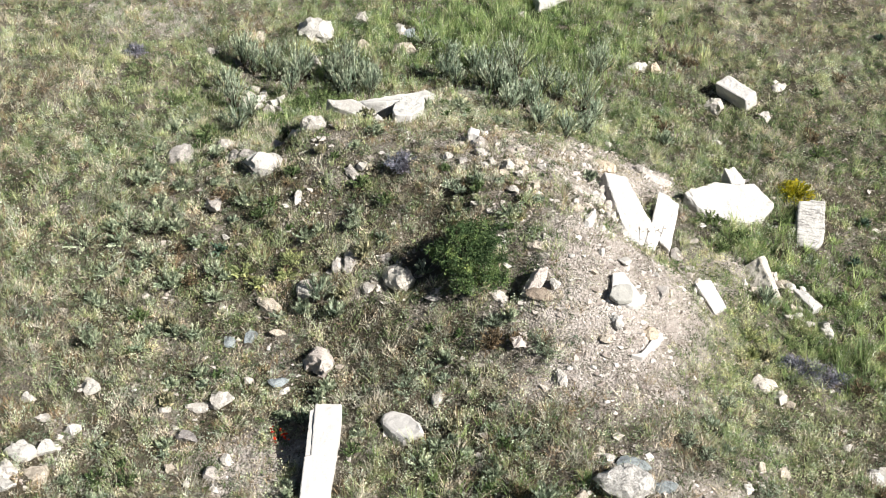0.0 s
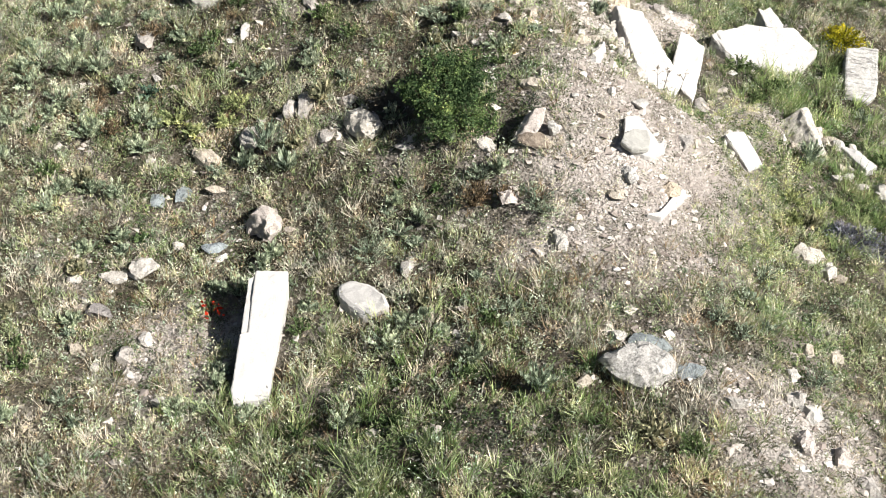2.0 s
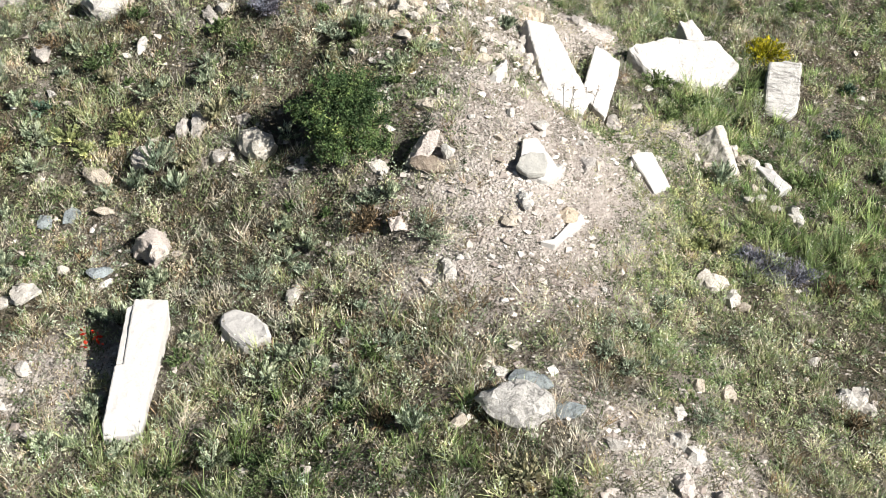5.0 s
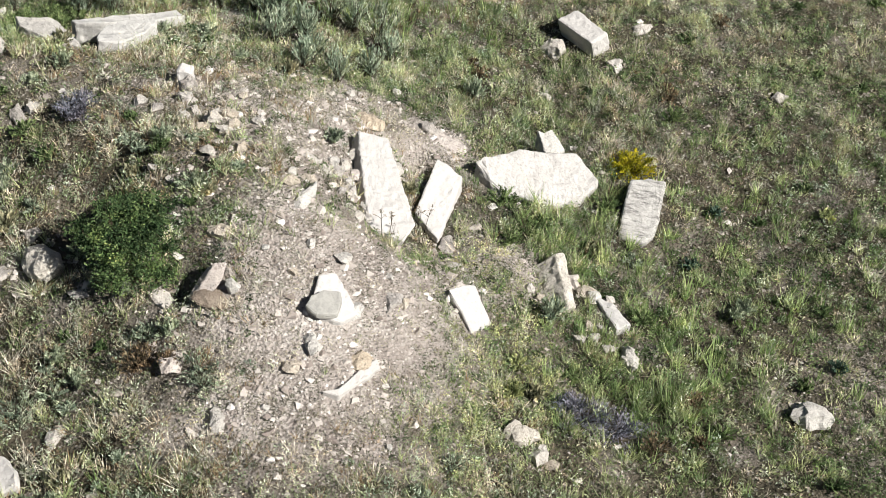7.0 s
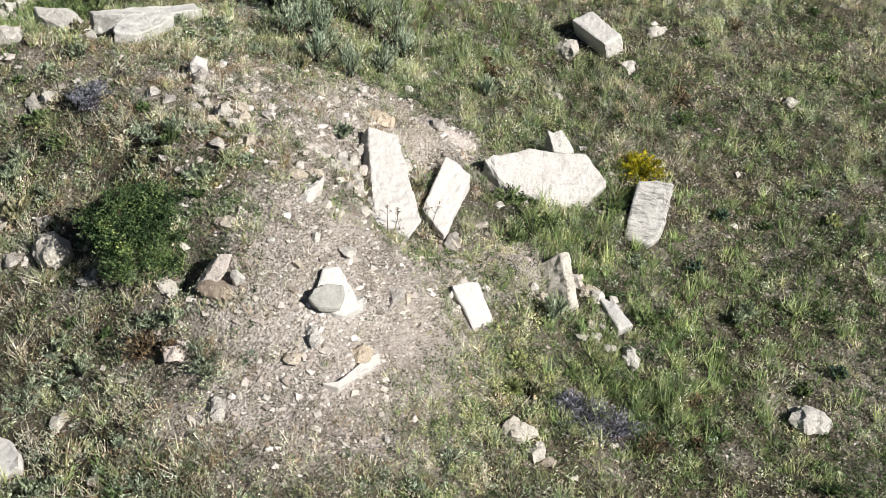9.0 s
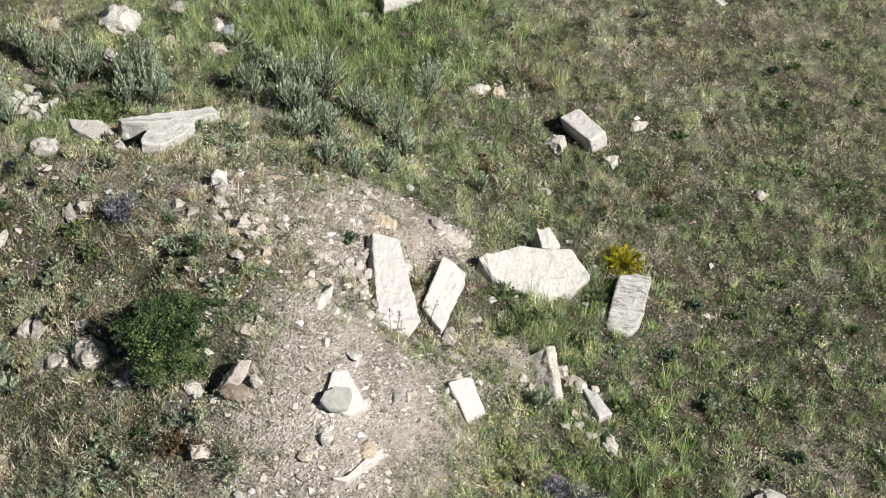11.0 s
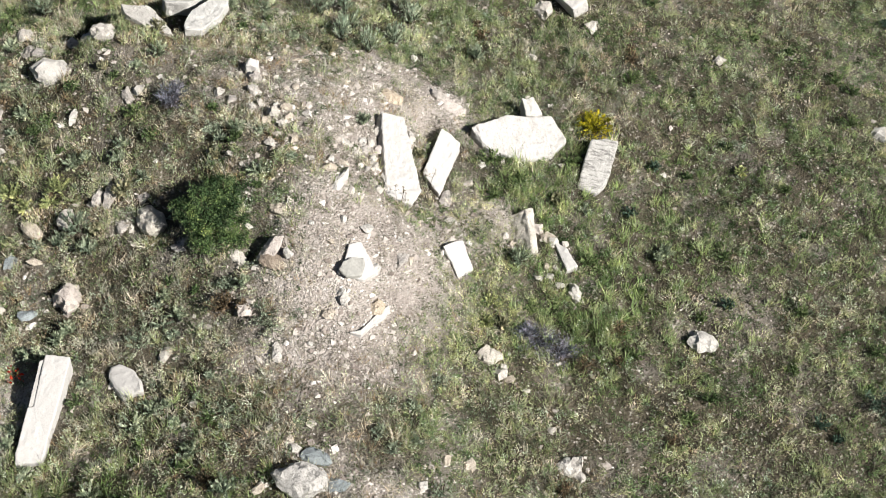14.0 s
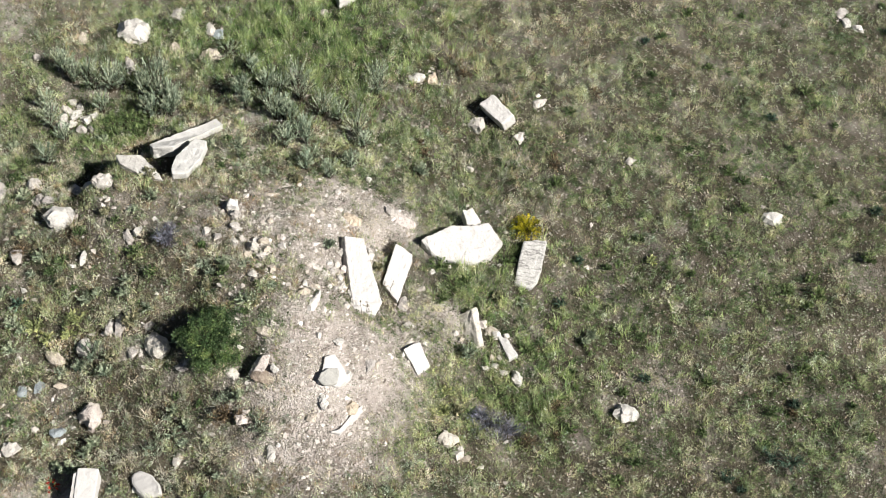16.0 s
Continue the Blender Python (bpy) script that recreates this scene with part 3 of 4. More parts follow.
stone(-7.18, -4.77, 0.19, 0.12, 0.04, "pale")
stone(-6.72, -5.23, 0.18, 0.15, 0.05, "pale")
stone(-8.21, -3.33, 0.16, 0.14, 0.04, "pale")
stone(-7.90, -4.42, 0.15, 0.14, 0.04, "tan")
stone(-7.60, -4.71, 0.11, 0.09, 0.03, "pale")
stone(-2.85, -0.95, 0.26, 0.26, 0.06, "tan")
stone(-3.34, -1.67, 0.25, 0.29, 0.08, "pale")
stone(-3.01, -2.49, 0.27, 0.37, 0.11, "pink")
stone(-2.37, -3.13, 0.15, 0.37, 0.05, "white")
stone(-1.56, -2.09, 0.17, 0.32, 0.07, "white")
stone(-1.73, -2.41, 0.19, 0.20, 0.04, "tan")
stone(-1.05, -2.00, 0.31, 0.31, 0.06, "ochre")
stone(-1.43, -0.86, 0.17, 0.16, 0.04, "white")
stone(-2.00, -0.18, 0.16, 0.52, 0.07, "white")
stone(-2.23, -0.03, 0.24, 0.16, 0.05, "tan")
stone(-2.12, 0.74, 0.28, 0.17, 0.06, "pale")
stone(-5.73, -0.66, 0.21, 0.42, 0.08, "grey")
stone(-5.93, -0.66, 0.17, 0.38, 0.07, "grey")
stone(-5.17, -0.67, 0.27, 0.17, 0.06, "grey")
stone(-5.42, -1.14, 0.25, 0.27, 0.05, "grey")
stone(-4.36, -1.51, 0.29, 0.19, 0.04, "grey")
stone(-8.22, 0.79, 0.26, 0.34, 0.10, "grey")
stone(-6.76, 0.72, 0.13, 0.33, 0.05, "white")
stone(-7.89, 0.13, 0.13, 0.13, 0.03, "white")
stone(-7.15, -1.78, 0.22, 0.26, 0.05, "slate")
stone(-7.48, -1.88, 0.21, 0.24, 0.04, "slate")
stone(-6.72, -1.75, 0.32, 0.14, 0.05, "tan")
stone(0.86, -1.97, 0.42, 0.34, 0.12, "weathered")
stone(1.06, -2.28, 0.23, 0.20, 0.05, "pale")
stone(-2.76, -1.75, 0.40, 0.35, 0.06, "brown")
stone(-1.20, -1.47, 0.21, 0.24, 0.04, "white")
stone(4.36, -0.81, 0.51, 0.36, 0.14, "white")
stone(-3.90, 1.78, 0.22, 0.31, 0.09, "white")
stone(-3.78, 1.35, 0.22, 0.23, 0.06, "pale")
stone(-5.76, 1.30, 0.17, 0.29, 0.06, "white")
stone(-5.92, 1.14, 0.20, 0.32, 0.06, "grey")
stone(-4.34, 1.17, 0.16, 0.18, 0.04, "pale")
stone(-3.73, 0.95, 0.13, 0.16, 0.03, "pale")
stone(-3.25, 0.16, 0.18, 0.19, 0.05, "pale")
stone(-3.07, 0.78, 0.15, 0.15, 0.04, "tan")
stone(-2.24, 0.16, 0.12, 0.12, 0.03, "white")
stone(-0.82, -1.12, 0.25, 0.29, 0.04, "grey")
stone(-0.19, 0.36, 0.21, 0.14, 0.03, "pale")
stone(0.84, 6.19, 0.38, 0.37, 0.11, "pale")
stone(1.81, 5.99, 0.23, 0.35, 0.09, "pale")
stone(2.18, 7.04, 0.37, 0.24, 0.09, "pale")
stone(-1.59, 2.45, 0.40, 0.25, 0.08, "ochre")
stone(-2.02, 0.18, 0.18, 0.09, 0.04, "tan")
stone(-0.32, 0.97, 0.20, 0.37, 0.04, "grey")
stone(2.11, -0.31, 0.22, 0.34, 0.12, "white", 10, "pointed white stone standing in green weeds", sink=0.12)
stone(1.85, -0.24, 0.16, 0.13, 0.04, "pale")
stone(1.52, 0.70, 0.22, 0.22, 0.04, "tan")
stone(-4.09, 1.05, 0.14, 0.18, 0.04, "grey")
stone(-3.34, 1.03, 0.10, 0.12, 0.03, "white")
stone(-2.29, -1.08, 0.09, 0.10, 0.02, "white")
stone(-1.81, -0.86, 0.10, 0.11, 0.03, "white")
stone(-1.93, -1.29, 0.11, 0.11, 0.03, "tan")
stone(-0.89, -0.74, 0.09, 0.10, 0.02, "white")
stone(-3.14, 1.64, 0.12, 0.15, 0.02, "tan")
stone(-1.42, 4.02, 0.13, 0.14, 0.03, "white")
stone(-3.60, -0.25, 0.09, 0.10, 0.02, "pale")
stone(-3.85, -0.06, 0.11, 0.10, 0.03, "pale")
stone(-1.91, -2.92, 0.10, 0.08, 0.02, "white")
stone(-0.56, -2.95, 0.07, 0.07, 0.02, "white")
stone(-7.42, 7.98, 0.69, 0.64, 0.24, "white")
stone(-6.51, 8.68, 0.32, 0.40, 0.10, "pale")
stone(-5.48, 8.19, 0.30, 0.30, 0.07, "slate")
stone(-6.39, 7.66, 0.29, 0.25, 0.08, "tan")
stone(-5.52, 7.47, 0.51, 0.34, 0.13, "tan")
stone(-7.32, 7.06, 0.29, 0.38, 0.10, "grey")
stone(-2.67, 11.82, 0.52, 0.50, 0.15, "tan")
stone(-0.70, 7.42, 0.39, 0.30, 0.09, "white")
stone(-0.31, 7.44, 0.30, 0.37, 0.12, "ochre")
stone(-3.11, 9.15, 0.23, 0.22, 0.05, "grey")
stone(4.32, 5.60, 0.25, 0.20, 0.06, "pale")
stone(3.65, 11.52, 0.20, 0.25, 0.05, "white")
stone(-7.46, 1.67, 0.61, 0.50, 0.20, "white")
stone(-7.86, 2.26, 0.31, 0.18, 0.06, "grey")
stone(-3.55, 7.09, 0.28, 0.25, 0.07, "pale")
stone(-6.71, 2.43, 0.47, 0.32, 0.13, "pale")
stone(-7.25, 2.51, 0.29, 0.29, 0.07, "darkgrey")
stone(-9.44, 6.84, 0.16, 0.19, 0.04, "pale")
stone(-8.58, 7.65, 0.21, 0.36, 0.06, "tan")
stone(-3.25, 2.57, 0.28, 0.11, 0.03, "tan")
stone(-2.00, 3.27, 0.15, 0.16, 0.04, "pale")
stone(0.77, 4.90, 0.16, 0.15, 0.04, "pale")
stone(-3.33, 0.82, 0.22, 0.19, 0.07, "pale")
stone(-3.60, 1.05, 0.14, 0.17, 0.04, "pale")
stone(7.46, 4.35, 0.46, 0.29, 0.12, "white")
stone(9.63, 10.76, 0.23, 0.34, 0.07, "white")
stone(9.90, 10.65, 0.29, 0.25, 0.07, "white")
stone(9.54, 11.08, 0.29, 0.33, 0.08, "grey")
stone(-9.99, -4.54, 0.44, 0.31, 0.12, "white")
stone(-10.09, -4.94, 0.34, 0.34, 0.11, "pale")
stone(-9.65, -4.39, 0.36, 0.25, 0.08, "white")
stone(-9.40, -3.97, 0.24, 0.18, 0.05, "white")
stone(-9.69, -4.92, 0.37, 0.28, 0.09, "tan")
stone(-9.91, -3.78, 0.26, 0.18, 0.06, "pale")
stone(-9.37, -3.09, 0.27, 0.31, 0.09, "white")
stone(-10.22, -3.46, 0.18, 0.17, 0.04, "white")
stone(-9.99, -5.24, 0.30, 0.24, 0.07, "white")
stone(-5.66, 8.28, 0.24, 0.35, 0.06, "pale")
stone(-9.15, 2.52, 0.44, 0.50, 0.13, "grey")
stone(-8.12, 2.32, 0.33, 0.24, 0.07, "grey")
stone(-8.37, 2.82, 0.29, 0.29, 0.07, "pale")
stone(-7.41, 2.60, 0.31, 0.35, 0.08, "grey")
stone(2.30, -3.68, 0.23, 0.31, 0.08, "white")
stone(2.02, -3.06, 0.12, 0.13, 0.03, "pale")
stone(2.42, -3.66, 0.33, 0.34, 0.11, "pale")
stone(2.52, -3.84, 0.20, 0.15, 0.05, "pale")
stone(0.12, -5.31, 0.20, 0.19, 0.06, "pale")
slab("marble_lump", [(-4.05, 1.80, 1.66), (-4.03, 1.99, 1.70), (-3.85, 2.0, 1.69), (-3.84, 1.82, 1.65)], 0.3, "marble", "upright white marble lump standing on the mound's crest", "stone", rough=0.03, chip=0.04)
stone(-3.85, 1.66, 0.24, 0.2, 0.12, "grey")
stone(-2.54, -1.67, 0.14, 0.12, 0.07, "white", 10, "white shard standing by the leaning flagstone", sink=0.15)
stone(-7.05, 2.55, 0.3, 0.26, 0.14, "pale")
stone(1.65, 0.63, 0.16, 0.14, 0.06, "white")
stone(1.85, 0.64, 0.12, 0.10, 0.05, "pale")
stone(1.34, 0.80, 0.18, 0.15, 0.07, "pink")
stone(0.80, 0.45, 0.14, 0.12, 0.06, "pale")
stone(0.92, 0.31, 0.12, 0.10, 0.05, "tan")



# ---- small rubble and grit on the bare soil ----
def scatter(n, x0, x1, y0, y1):
    return rng.uniform(x0, x1, n), rng.uniform(y0, y1, n)


def quick_mesh(name, verts, tris, material, label, category, kind="stuff", tone=None):
    me = bpy.data.meshes.new(name)
    me.vertices.add(len(verts))
    me.vertices.foreach_set("co", np.ascontiguousarray(verts, np.float32).ravel())
    me.loops.add(tris.size)
    me.loops.foreach_set("vertex_index", np.ascontiguousarray(tris, np.int32).ravel())
    me.polygons.add(len(tris))
    me.polygons.foreach_set("loop_start", np.arange(0, tris.size, 3, dtype=np.int32))
    me.materials.append(material)
    me.update(calc_edges=True)
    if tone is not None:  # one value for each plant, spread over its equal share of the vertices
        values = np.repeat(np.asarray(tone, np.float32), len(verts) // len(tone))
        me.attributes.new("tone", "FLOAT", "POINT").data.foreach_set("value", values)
    return tagged(new(name, me), label, category, kind=kind)


PEB_V = np.array([(0.2, -0.1, 0.75), (1.0, 0.1, 0.5), (0.25, 0.75, 0.6), (-0.9, 0.4, 0.2), (-0.6, -0.7, 0.45), (0.45, -0.8, 0.1), (0, 0, -0.5)])
PEB_F = np.array([(0, 1, 2), (0, 2, 3), (0, 3, 4), (0, 4, 5), (0, 5, 1), (6, 2, 1), (6, 3, 2), (6, 4, 3), (6, 5, 4), (6, 1, 5)])


def pebbles(name, x, y, size, material, label):
    n = len(x)
    a = rng.uniform(0, 2 * np.pi, n)
    v = PEB_V[None] * rng.uniform(0.4, 1.45, (n, 7, 3)) * size[:, None, None] * np.array([1, 1, 0.75])
    c, s = np.cos(a)[:, None], np.sin(a)[:, None]
    vx, vy = v[..., 0] * c - v[..., 1] * s, v[..., 0] * s + v[..., 1] * c
    verts = np.stack([vx + x[:, None], vy + y[:, None], v[..., 2] + land(x, y)[:, None]], -1).reshape(-1, 3)
    tris = (PEB_F[None] + 7 * np.arange(n)[:, None, None]).reshape(-1, 3)
    ob = quick_mesh(name, verts, tris, material, label, "rubble")
    ob.data.shade_flat()
    return ob


def grit_material(name, stops):
    m, t, b = node_material(name, 0.92, 0.15)
    geo = t.nodes.new("ShaderNodeNewGeometry")
    col = ramp(t, geo.outputs["Random Per Island"], stops)
    t.links.new(mixed(t, 0.6, col, ramp(t, noise_tex(t, 60.0, 4, 0.7), [(0.3, (0.6, 0.58, 0.55)), (0.6, (1, 1, 1))]), "MULTIPLY"), b.inputs["Base Color"])
    return m


GRIT = grit_material("limestone_grit", [(0.0, (0.22, 0.185, 0.165)), (0.45, (0.41, 0.37, 0.335)), (0.88, (0.55, 0.51, 0.47)), (1.0, (0.68, 0.65, 0.62))])
px, py = scatter(150000, -10, 6, -7.5, 7.5)
keep = rng.random(len(px)) < bareness(px, py) ** 1.3 * 0.95 + 0.012
px, py = px[keep], py[keep]
pebbles("grit", px, py, 0.007 + 0.022 * rng.random(len(px)) ** 2.5, GRIT, "pale limestone grit strewn over the bare spoil")
px, py = scatter(14000, -9.5, 4, -7, 6.5)
keep = rng.random(len(px)) < bareness(px, py) * 0.85 + 0.025 + 0.4 * near(px, py, -2.6, 0.6, 1.2) + 0.7 * near(px, py, -1.95, 1.1, 0.6) + 0.3 * near(px, py, -3.4, 2.0, 0.9)
px, py = px[keep], py[keep]
pebbles("rubble", px, py, 0.018 + 0.06 * rng.random(len(px)) ** 2.6, GRIT, "pale broken limestone rubble on the mound's slopes")

bx, by, bs = (np.repeat(np.array(c), 9) for c in zip(*BESIDE))  # chips lying round the stones
ba = rng.uniform(0, 2 * np.pi, len(bx))
bd = bs * rng.uniform(0.4, 0.85, len(bx))
pebbles("chips", bx + bd * np.cos(ba), by + bd * np.sin(ba), np.minimum(bs, 0.4) * (0.04 + 0.17 * rng.random(len(bx)) ** 2.5), GRIT, "pale chips and lumps broken from the stones")

DUSTY = leaf_material("dusty_herbs", [(0.0, (0.15, 0.145, 0.10)), (0.6, (0.27, 0.26, 0.19)), (1.0, (0.42, 0.40, 0.31))], 0.2)
WITHERED = leaf_material("withered_leaves", [(0.0, (0.16, 0.13, 0.095)), (0.6, (0.30, 0.25, 0.19)), (1.0, (0.46, 0.40, 0.32))], 0.15)
LITTER = leaf_material("withered_litter", [(0.0, (0.09, 0.085, 0.06)), (0.6, (0.195, 0.195, 0.13)), (1.0, (0.36, 0.35, 0.26))], 0.1)


# ---- grass and herbs ----
def tufts(density, x0, x1, y0, y1, chance):
    x, y = scatter(int(density * (x1 - x0) * (y1 - y0)), x0, x1, y0, y1)
    keep = rng.random(len(x)) < chance(x, y)
    return x[keep], y[keep]


def blades(x, y, per, height, spread, width, splay, rise=0.0):
    """Single tapering blades, rising in tufts from (x, y): their corners, and the tips. rise: how far up the stalk a leaf sets on."""
    n = len(x)
    k = np.repeat(np.arange(n), per)
    a = rng.uniform(0, 2 * np.pi, len(k))
    r = spread * np.sqrt(rng.random(len(k)))
    bx, by = x[k] + r * np.cos(a), y[k] + r * np.sin(a)
    h = height[k] * rng.uniform(0.5, 1.15, len(k))
    out = splay * rng.random(len(k)) ** 0.7 * h
    lean = rng.uniform(0, 2 * np.pi, n)[k]  # a tuft leans as one
    d = a + rng.normal(0, 0.8, len(k))
    bz = land(bx, by) - 0.01
    up = np.sqrt(np.maximum(h * h - out * out, (0.25 * h) ** 2))
    base = np.stack([bx, by, bz], -1)
    tip = base + np.stack([out * np.cos(d) + 0.25 * h * np.cos(lean), out * np.sin(d) + 0.25 * h * np.sin(lean), up], -1)
    f = rng.uniform(0, np.pi, len(k))
    w = width * rng.uniform(0.6, 1.3, len(k)) / 2
    side = np.stack([np.cos(f) * w, np.sin(f) * w, 0 * w], -1)
    set_on = base + (tip - base) * np.array([0.5, 0.5, 1.0]) * (rise * rng.random(len(k)))[:, None]
    verts = np.stack([set_on - side, set_on + side, tip], 1)
    return verts, tip


def leaves(c, size, aspect=2.2, up=0.4, along=None):
    """Small leaves at the points c, each of two triangles; along: directions that they follow."""
    n = len(c)
    d = rng.normal(0, 1, (n, 3))
    d[:, 2] = np.abs(d[:, 2]) * up
    if along is not None:
        d = d * 0.45 + along
    d /= np.linalg.norm(d, axis=1, keepdims=True)
    s = np.cross(d, rng.normal(0, 1, (n, 3)))
    s /= np.linalg.norm(s, axis=1, keepdims=True) + 1e-9
    L = (size * rng.uniform(0.6, 1.3, n))[:, None]
    p0, p2 = c - d * L / 2, c + d * L / 2
    p1, p3 = c + s * L / aspect / 2, c - s * L / aspect / 2
    verts = np.stack([p0, p1, p2, p3], 1)
    return verts


def scales(c, size, aspect=2.4, up=0.5):
    """Leaflets of one triangle each."""
    return np.delete(leaves(c, size, aspect * 0.6, up), 3, axis=1)


def triangles(v):
    return v.reshape(-1, 3), np.arange(v.shape[0] * 3).reshape(-1, 3)


def quads(v):
    n = len(v)
    base = 4 * np.arange(n)[:, None]
    return v.reshape(-1, 3), np.concatenate([base + np.array([0, 1, 2]), base + np.array([0, 2, 3])], 1).reshape(-1, 3)


def lushness(x, y):
    """Damp hollows behind and beside the mound, where grass stays green and tall."""
    g = 0.9 * near(x, y, -2.6, 8.0, 2.3) + 0.6 * near(x, y, -5.0, 9.0, 2.0) + 0.25 * near(x, y, 2.0, 0.9, 1.3) + 0.3 * near(x, y, -4.6, -5.8, 1.7)
    g = g + 0.35 * near(x, y, 1.4, 1.9, 1.1) + 0.5 * near(x, y, 2.6, -1.0, 1.2) + 0.45 * near(x, y, -7.5, 5.0, 1.5)
    g = g + 0.35 * near(x, y, 5.0, 2.0, 2.5) + 0.15 * near(x, y, -3.0, -6.5, 1.5)
    return np.clip(g, 0, 1)


def dryness(x, y):
    d = 0.65 * value_noise(x, y, 2.6, 5) + 0.7 * (value_noise(x, y, 0.5, 6) - 0.5) + 0.22 + 0.14 / (1 + np.exp((x + 0.5) * 2))
    d = d + 0.35 * near(x, y, -3.6, -2.2, 0.9) + 0.25 * near(x, y, -7.5, -1.8, 3.2) + 0.4 * near(x, y, -3.3, -3.4, 1.8) + 0.3 * near(x, y, -1.5, -4.6, 1.6) + 0.1 * near(x, y, -5.5, 1.0, 2.0) + 0.2 * near(x, y, 3.5, 8.5, 3.0)
    return np.clip(d - 0.55 * lushness(x, y) - 0.33 / (1 + np.exp(-(x - 2.5) * 2)), 0, 1)


AREA = (-14.5, 11.5, -7.6, 16.5)
BOUNDS = [(-8.6, -7.6), (1.8, -7.0), (10.4, -3.8), (11.5, 12.2), (8.4, 16.5), (-12.0, 11.2), (-14.5, 8.4), (-10.6, -5.8)]


def in_meadow(x, y):
    """The stretch of meadow round the mound where the turf is built blade by blade."""
    inside = np.ones(np.shape(x), bool)
    for (ax, ay), (bx, by) in zip(BOUNDS, BOUNDS[1:] + BOUNDS[:1]):
        inside &= (bx - ax) * (y - ay) - (by - ay) * (x - ax) > 0
    return inside


sod = ground.data.attributes.new("sod", "FLOAT", "POINT")
sod.data.foreach_set("value", (1.0 - in_meadow(gv[:, 0], gv[:, 1])).astype(np.float32))


# ---- shrubs ----
def stem_tubes(paths, r0, r1):
    """Thin three-sided stems along two-point or longer paths."""
    bm = bmesh.new()
    for path in paths:
        rings = []
        for k, p in enumerate(path):
            r = r0 + (r1 - r0) * k / (len(path) - 1)
            rings.append([bm.verts.new(p + Vector((r * math.cos(j * 2.0944), r * math.sin(j * 2.0944), 0))) for j in range(3)])
        for a, b in zip(rings, rings[1:]):
            for j in range(3):
                bm.faces.new((a[j], a[(j + 1) % 3], b[(j + 1) % 3], b[j]))
    return bm


def foliage(name, verts, material, parent, per=1, label=""):
    v, t = quads(verts)
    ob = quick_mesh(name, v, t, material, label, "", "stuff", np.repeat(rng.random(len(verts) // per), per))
    ob.parent = parent
    return ob


shrub_count = 0


def shrub(name, x, y, radius, height, stems, per, size, leaf, label, category="shrub", flower=None, flowers=0, splay=1.0, up=0.8, group="", size_f=0.035, narrow=2.6, loose=None):
    """A bushy plant: stems fanning from its foot, leaves along their upper parts, flowers at their tips."""
    global shrub_count
    shrub_count += 1
    r = random.Random(shrub_count * 31)
    root = tagged(new(name), label, category, group)
    root.location = (x, y, float(land(x, y)))
    FOOTPRINTS.append((x, y, radius * 0.45, radius * 0.45))
    paths, cs, ways, tips = [], [], [], []
    for k in range(stems):
        a = r.uniform(0, 2 * math.pi)
        d = math.sqrt(r.random()) * splay
        tip = Vector((math.cos(a) * radius * d, math.sin(a) * radius * d, height * (1 - 0.45 * d * d) * r.uniform(0.7, 1.1)))
        mid = Vector((tip.x * 0.4, tip.y * 0.4, tip.z * 0.55))
        if k % 2 == 0:
            paths.append([Vector((tip.x * 0.06, tip.y * 0.06, -0.02)), mid, tip])
        tips.append(tip)
        for _ in range(per):
            f = r.random() ** 0.6
            p = mid.lerp(tip, (f - 0.35) / 0.65) if f > 0.35 else Vector().lerp(mid, 0.35 + f)
            j = loose or 0.1 * radius
            ways.append((tip - mid).normalized())
            cs.append((p.x + r.gauss(0, j * 0.5), p.y + r.gauss(0, j * 0.5), max(0.01, p.z + r.gauss(0, j * 0.4))))
    tagged(part("branchwork", stem_tubes(paths, 0.006 + radius * 0.006, 0.002), TWIG, root), kind="stuff")
    foliage("foliage", leaves(np.array(cs), size, narrow, up, np.array(ways)), leaf, root, per)
    if flower:
        ft = [tips[r.randrange(len(tips))] + Vector((r.gauss(0, 0.035), r.gauss(0, 0.035), -abs(r.gauss(0, 0.05)))) for _ in range(flowers)]
        foliage("blossom", leaves(np.array(ft), size_f, 2.0, 1.5), flower, root)
    return root


def sage_plant(x, y, r, h):
    return shrub("sage_shrub", x, y, r * 1.1, h * 1.6, 44, 26, 0.06, SAGE, "silvery grey sage shrub with upright stems", group="silvery shrubs", up=3.0, narrow=4.6, loose=0.018, splay=0.8)


def pale_plant(x, y, r, h):
    return shrub("wormwood", x, y, r * 1.05, h * 1.25, 26, 36, 0.042, PALELEAF, "pale grey-green wormwood clump in the turf", group="wormwood clumps", up=1.6, narrow=3.0, loose=0.022)


def green_plant(x, y, r, h):
    return shrub("leafy_weed", x, y, r, h, 34, 22, 0.042, LUSHLEAF, "fresh green leafy weed clump by the stones", "weed", group="leafy weeds", up=0.7)


def teal_plant(x, y, r, h):
    return shrub("blue_green_weed", x, y, r, h, 26, 20, 0.048, TEAL, "blue-green broad-leaved weed in the meadow", "weed", group="blue-green weeds", up=0.5)


def dark_plant(x, y, r, h):
    return shrub("dark_weed", x, y, r, h, 26, 20, 0.042, DARKLEAF, "small dark green weed tuft", "weed", group="dark weeds", up=0.6)


def lime_plant(x, y, r, h):
    return shrub("spurge", x, y, r, h, 30, 24, 0.045, LIME, "yellow-green spurge clump among dry grass", "spurge", group="spurge clumps", up=0.8)


def thistle_plant(x, y, r, h):
    return shrub("thistle", x, y, r, h, 24, 22, 0.045, SAGE, "spiky grey-green thistle with long stems", "thistle", group="thistles", up=1.0, narrow=4.0)


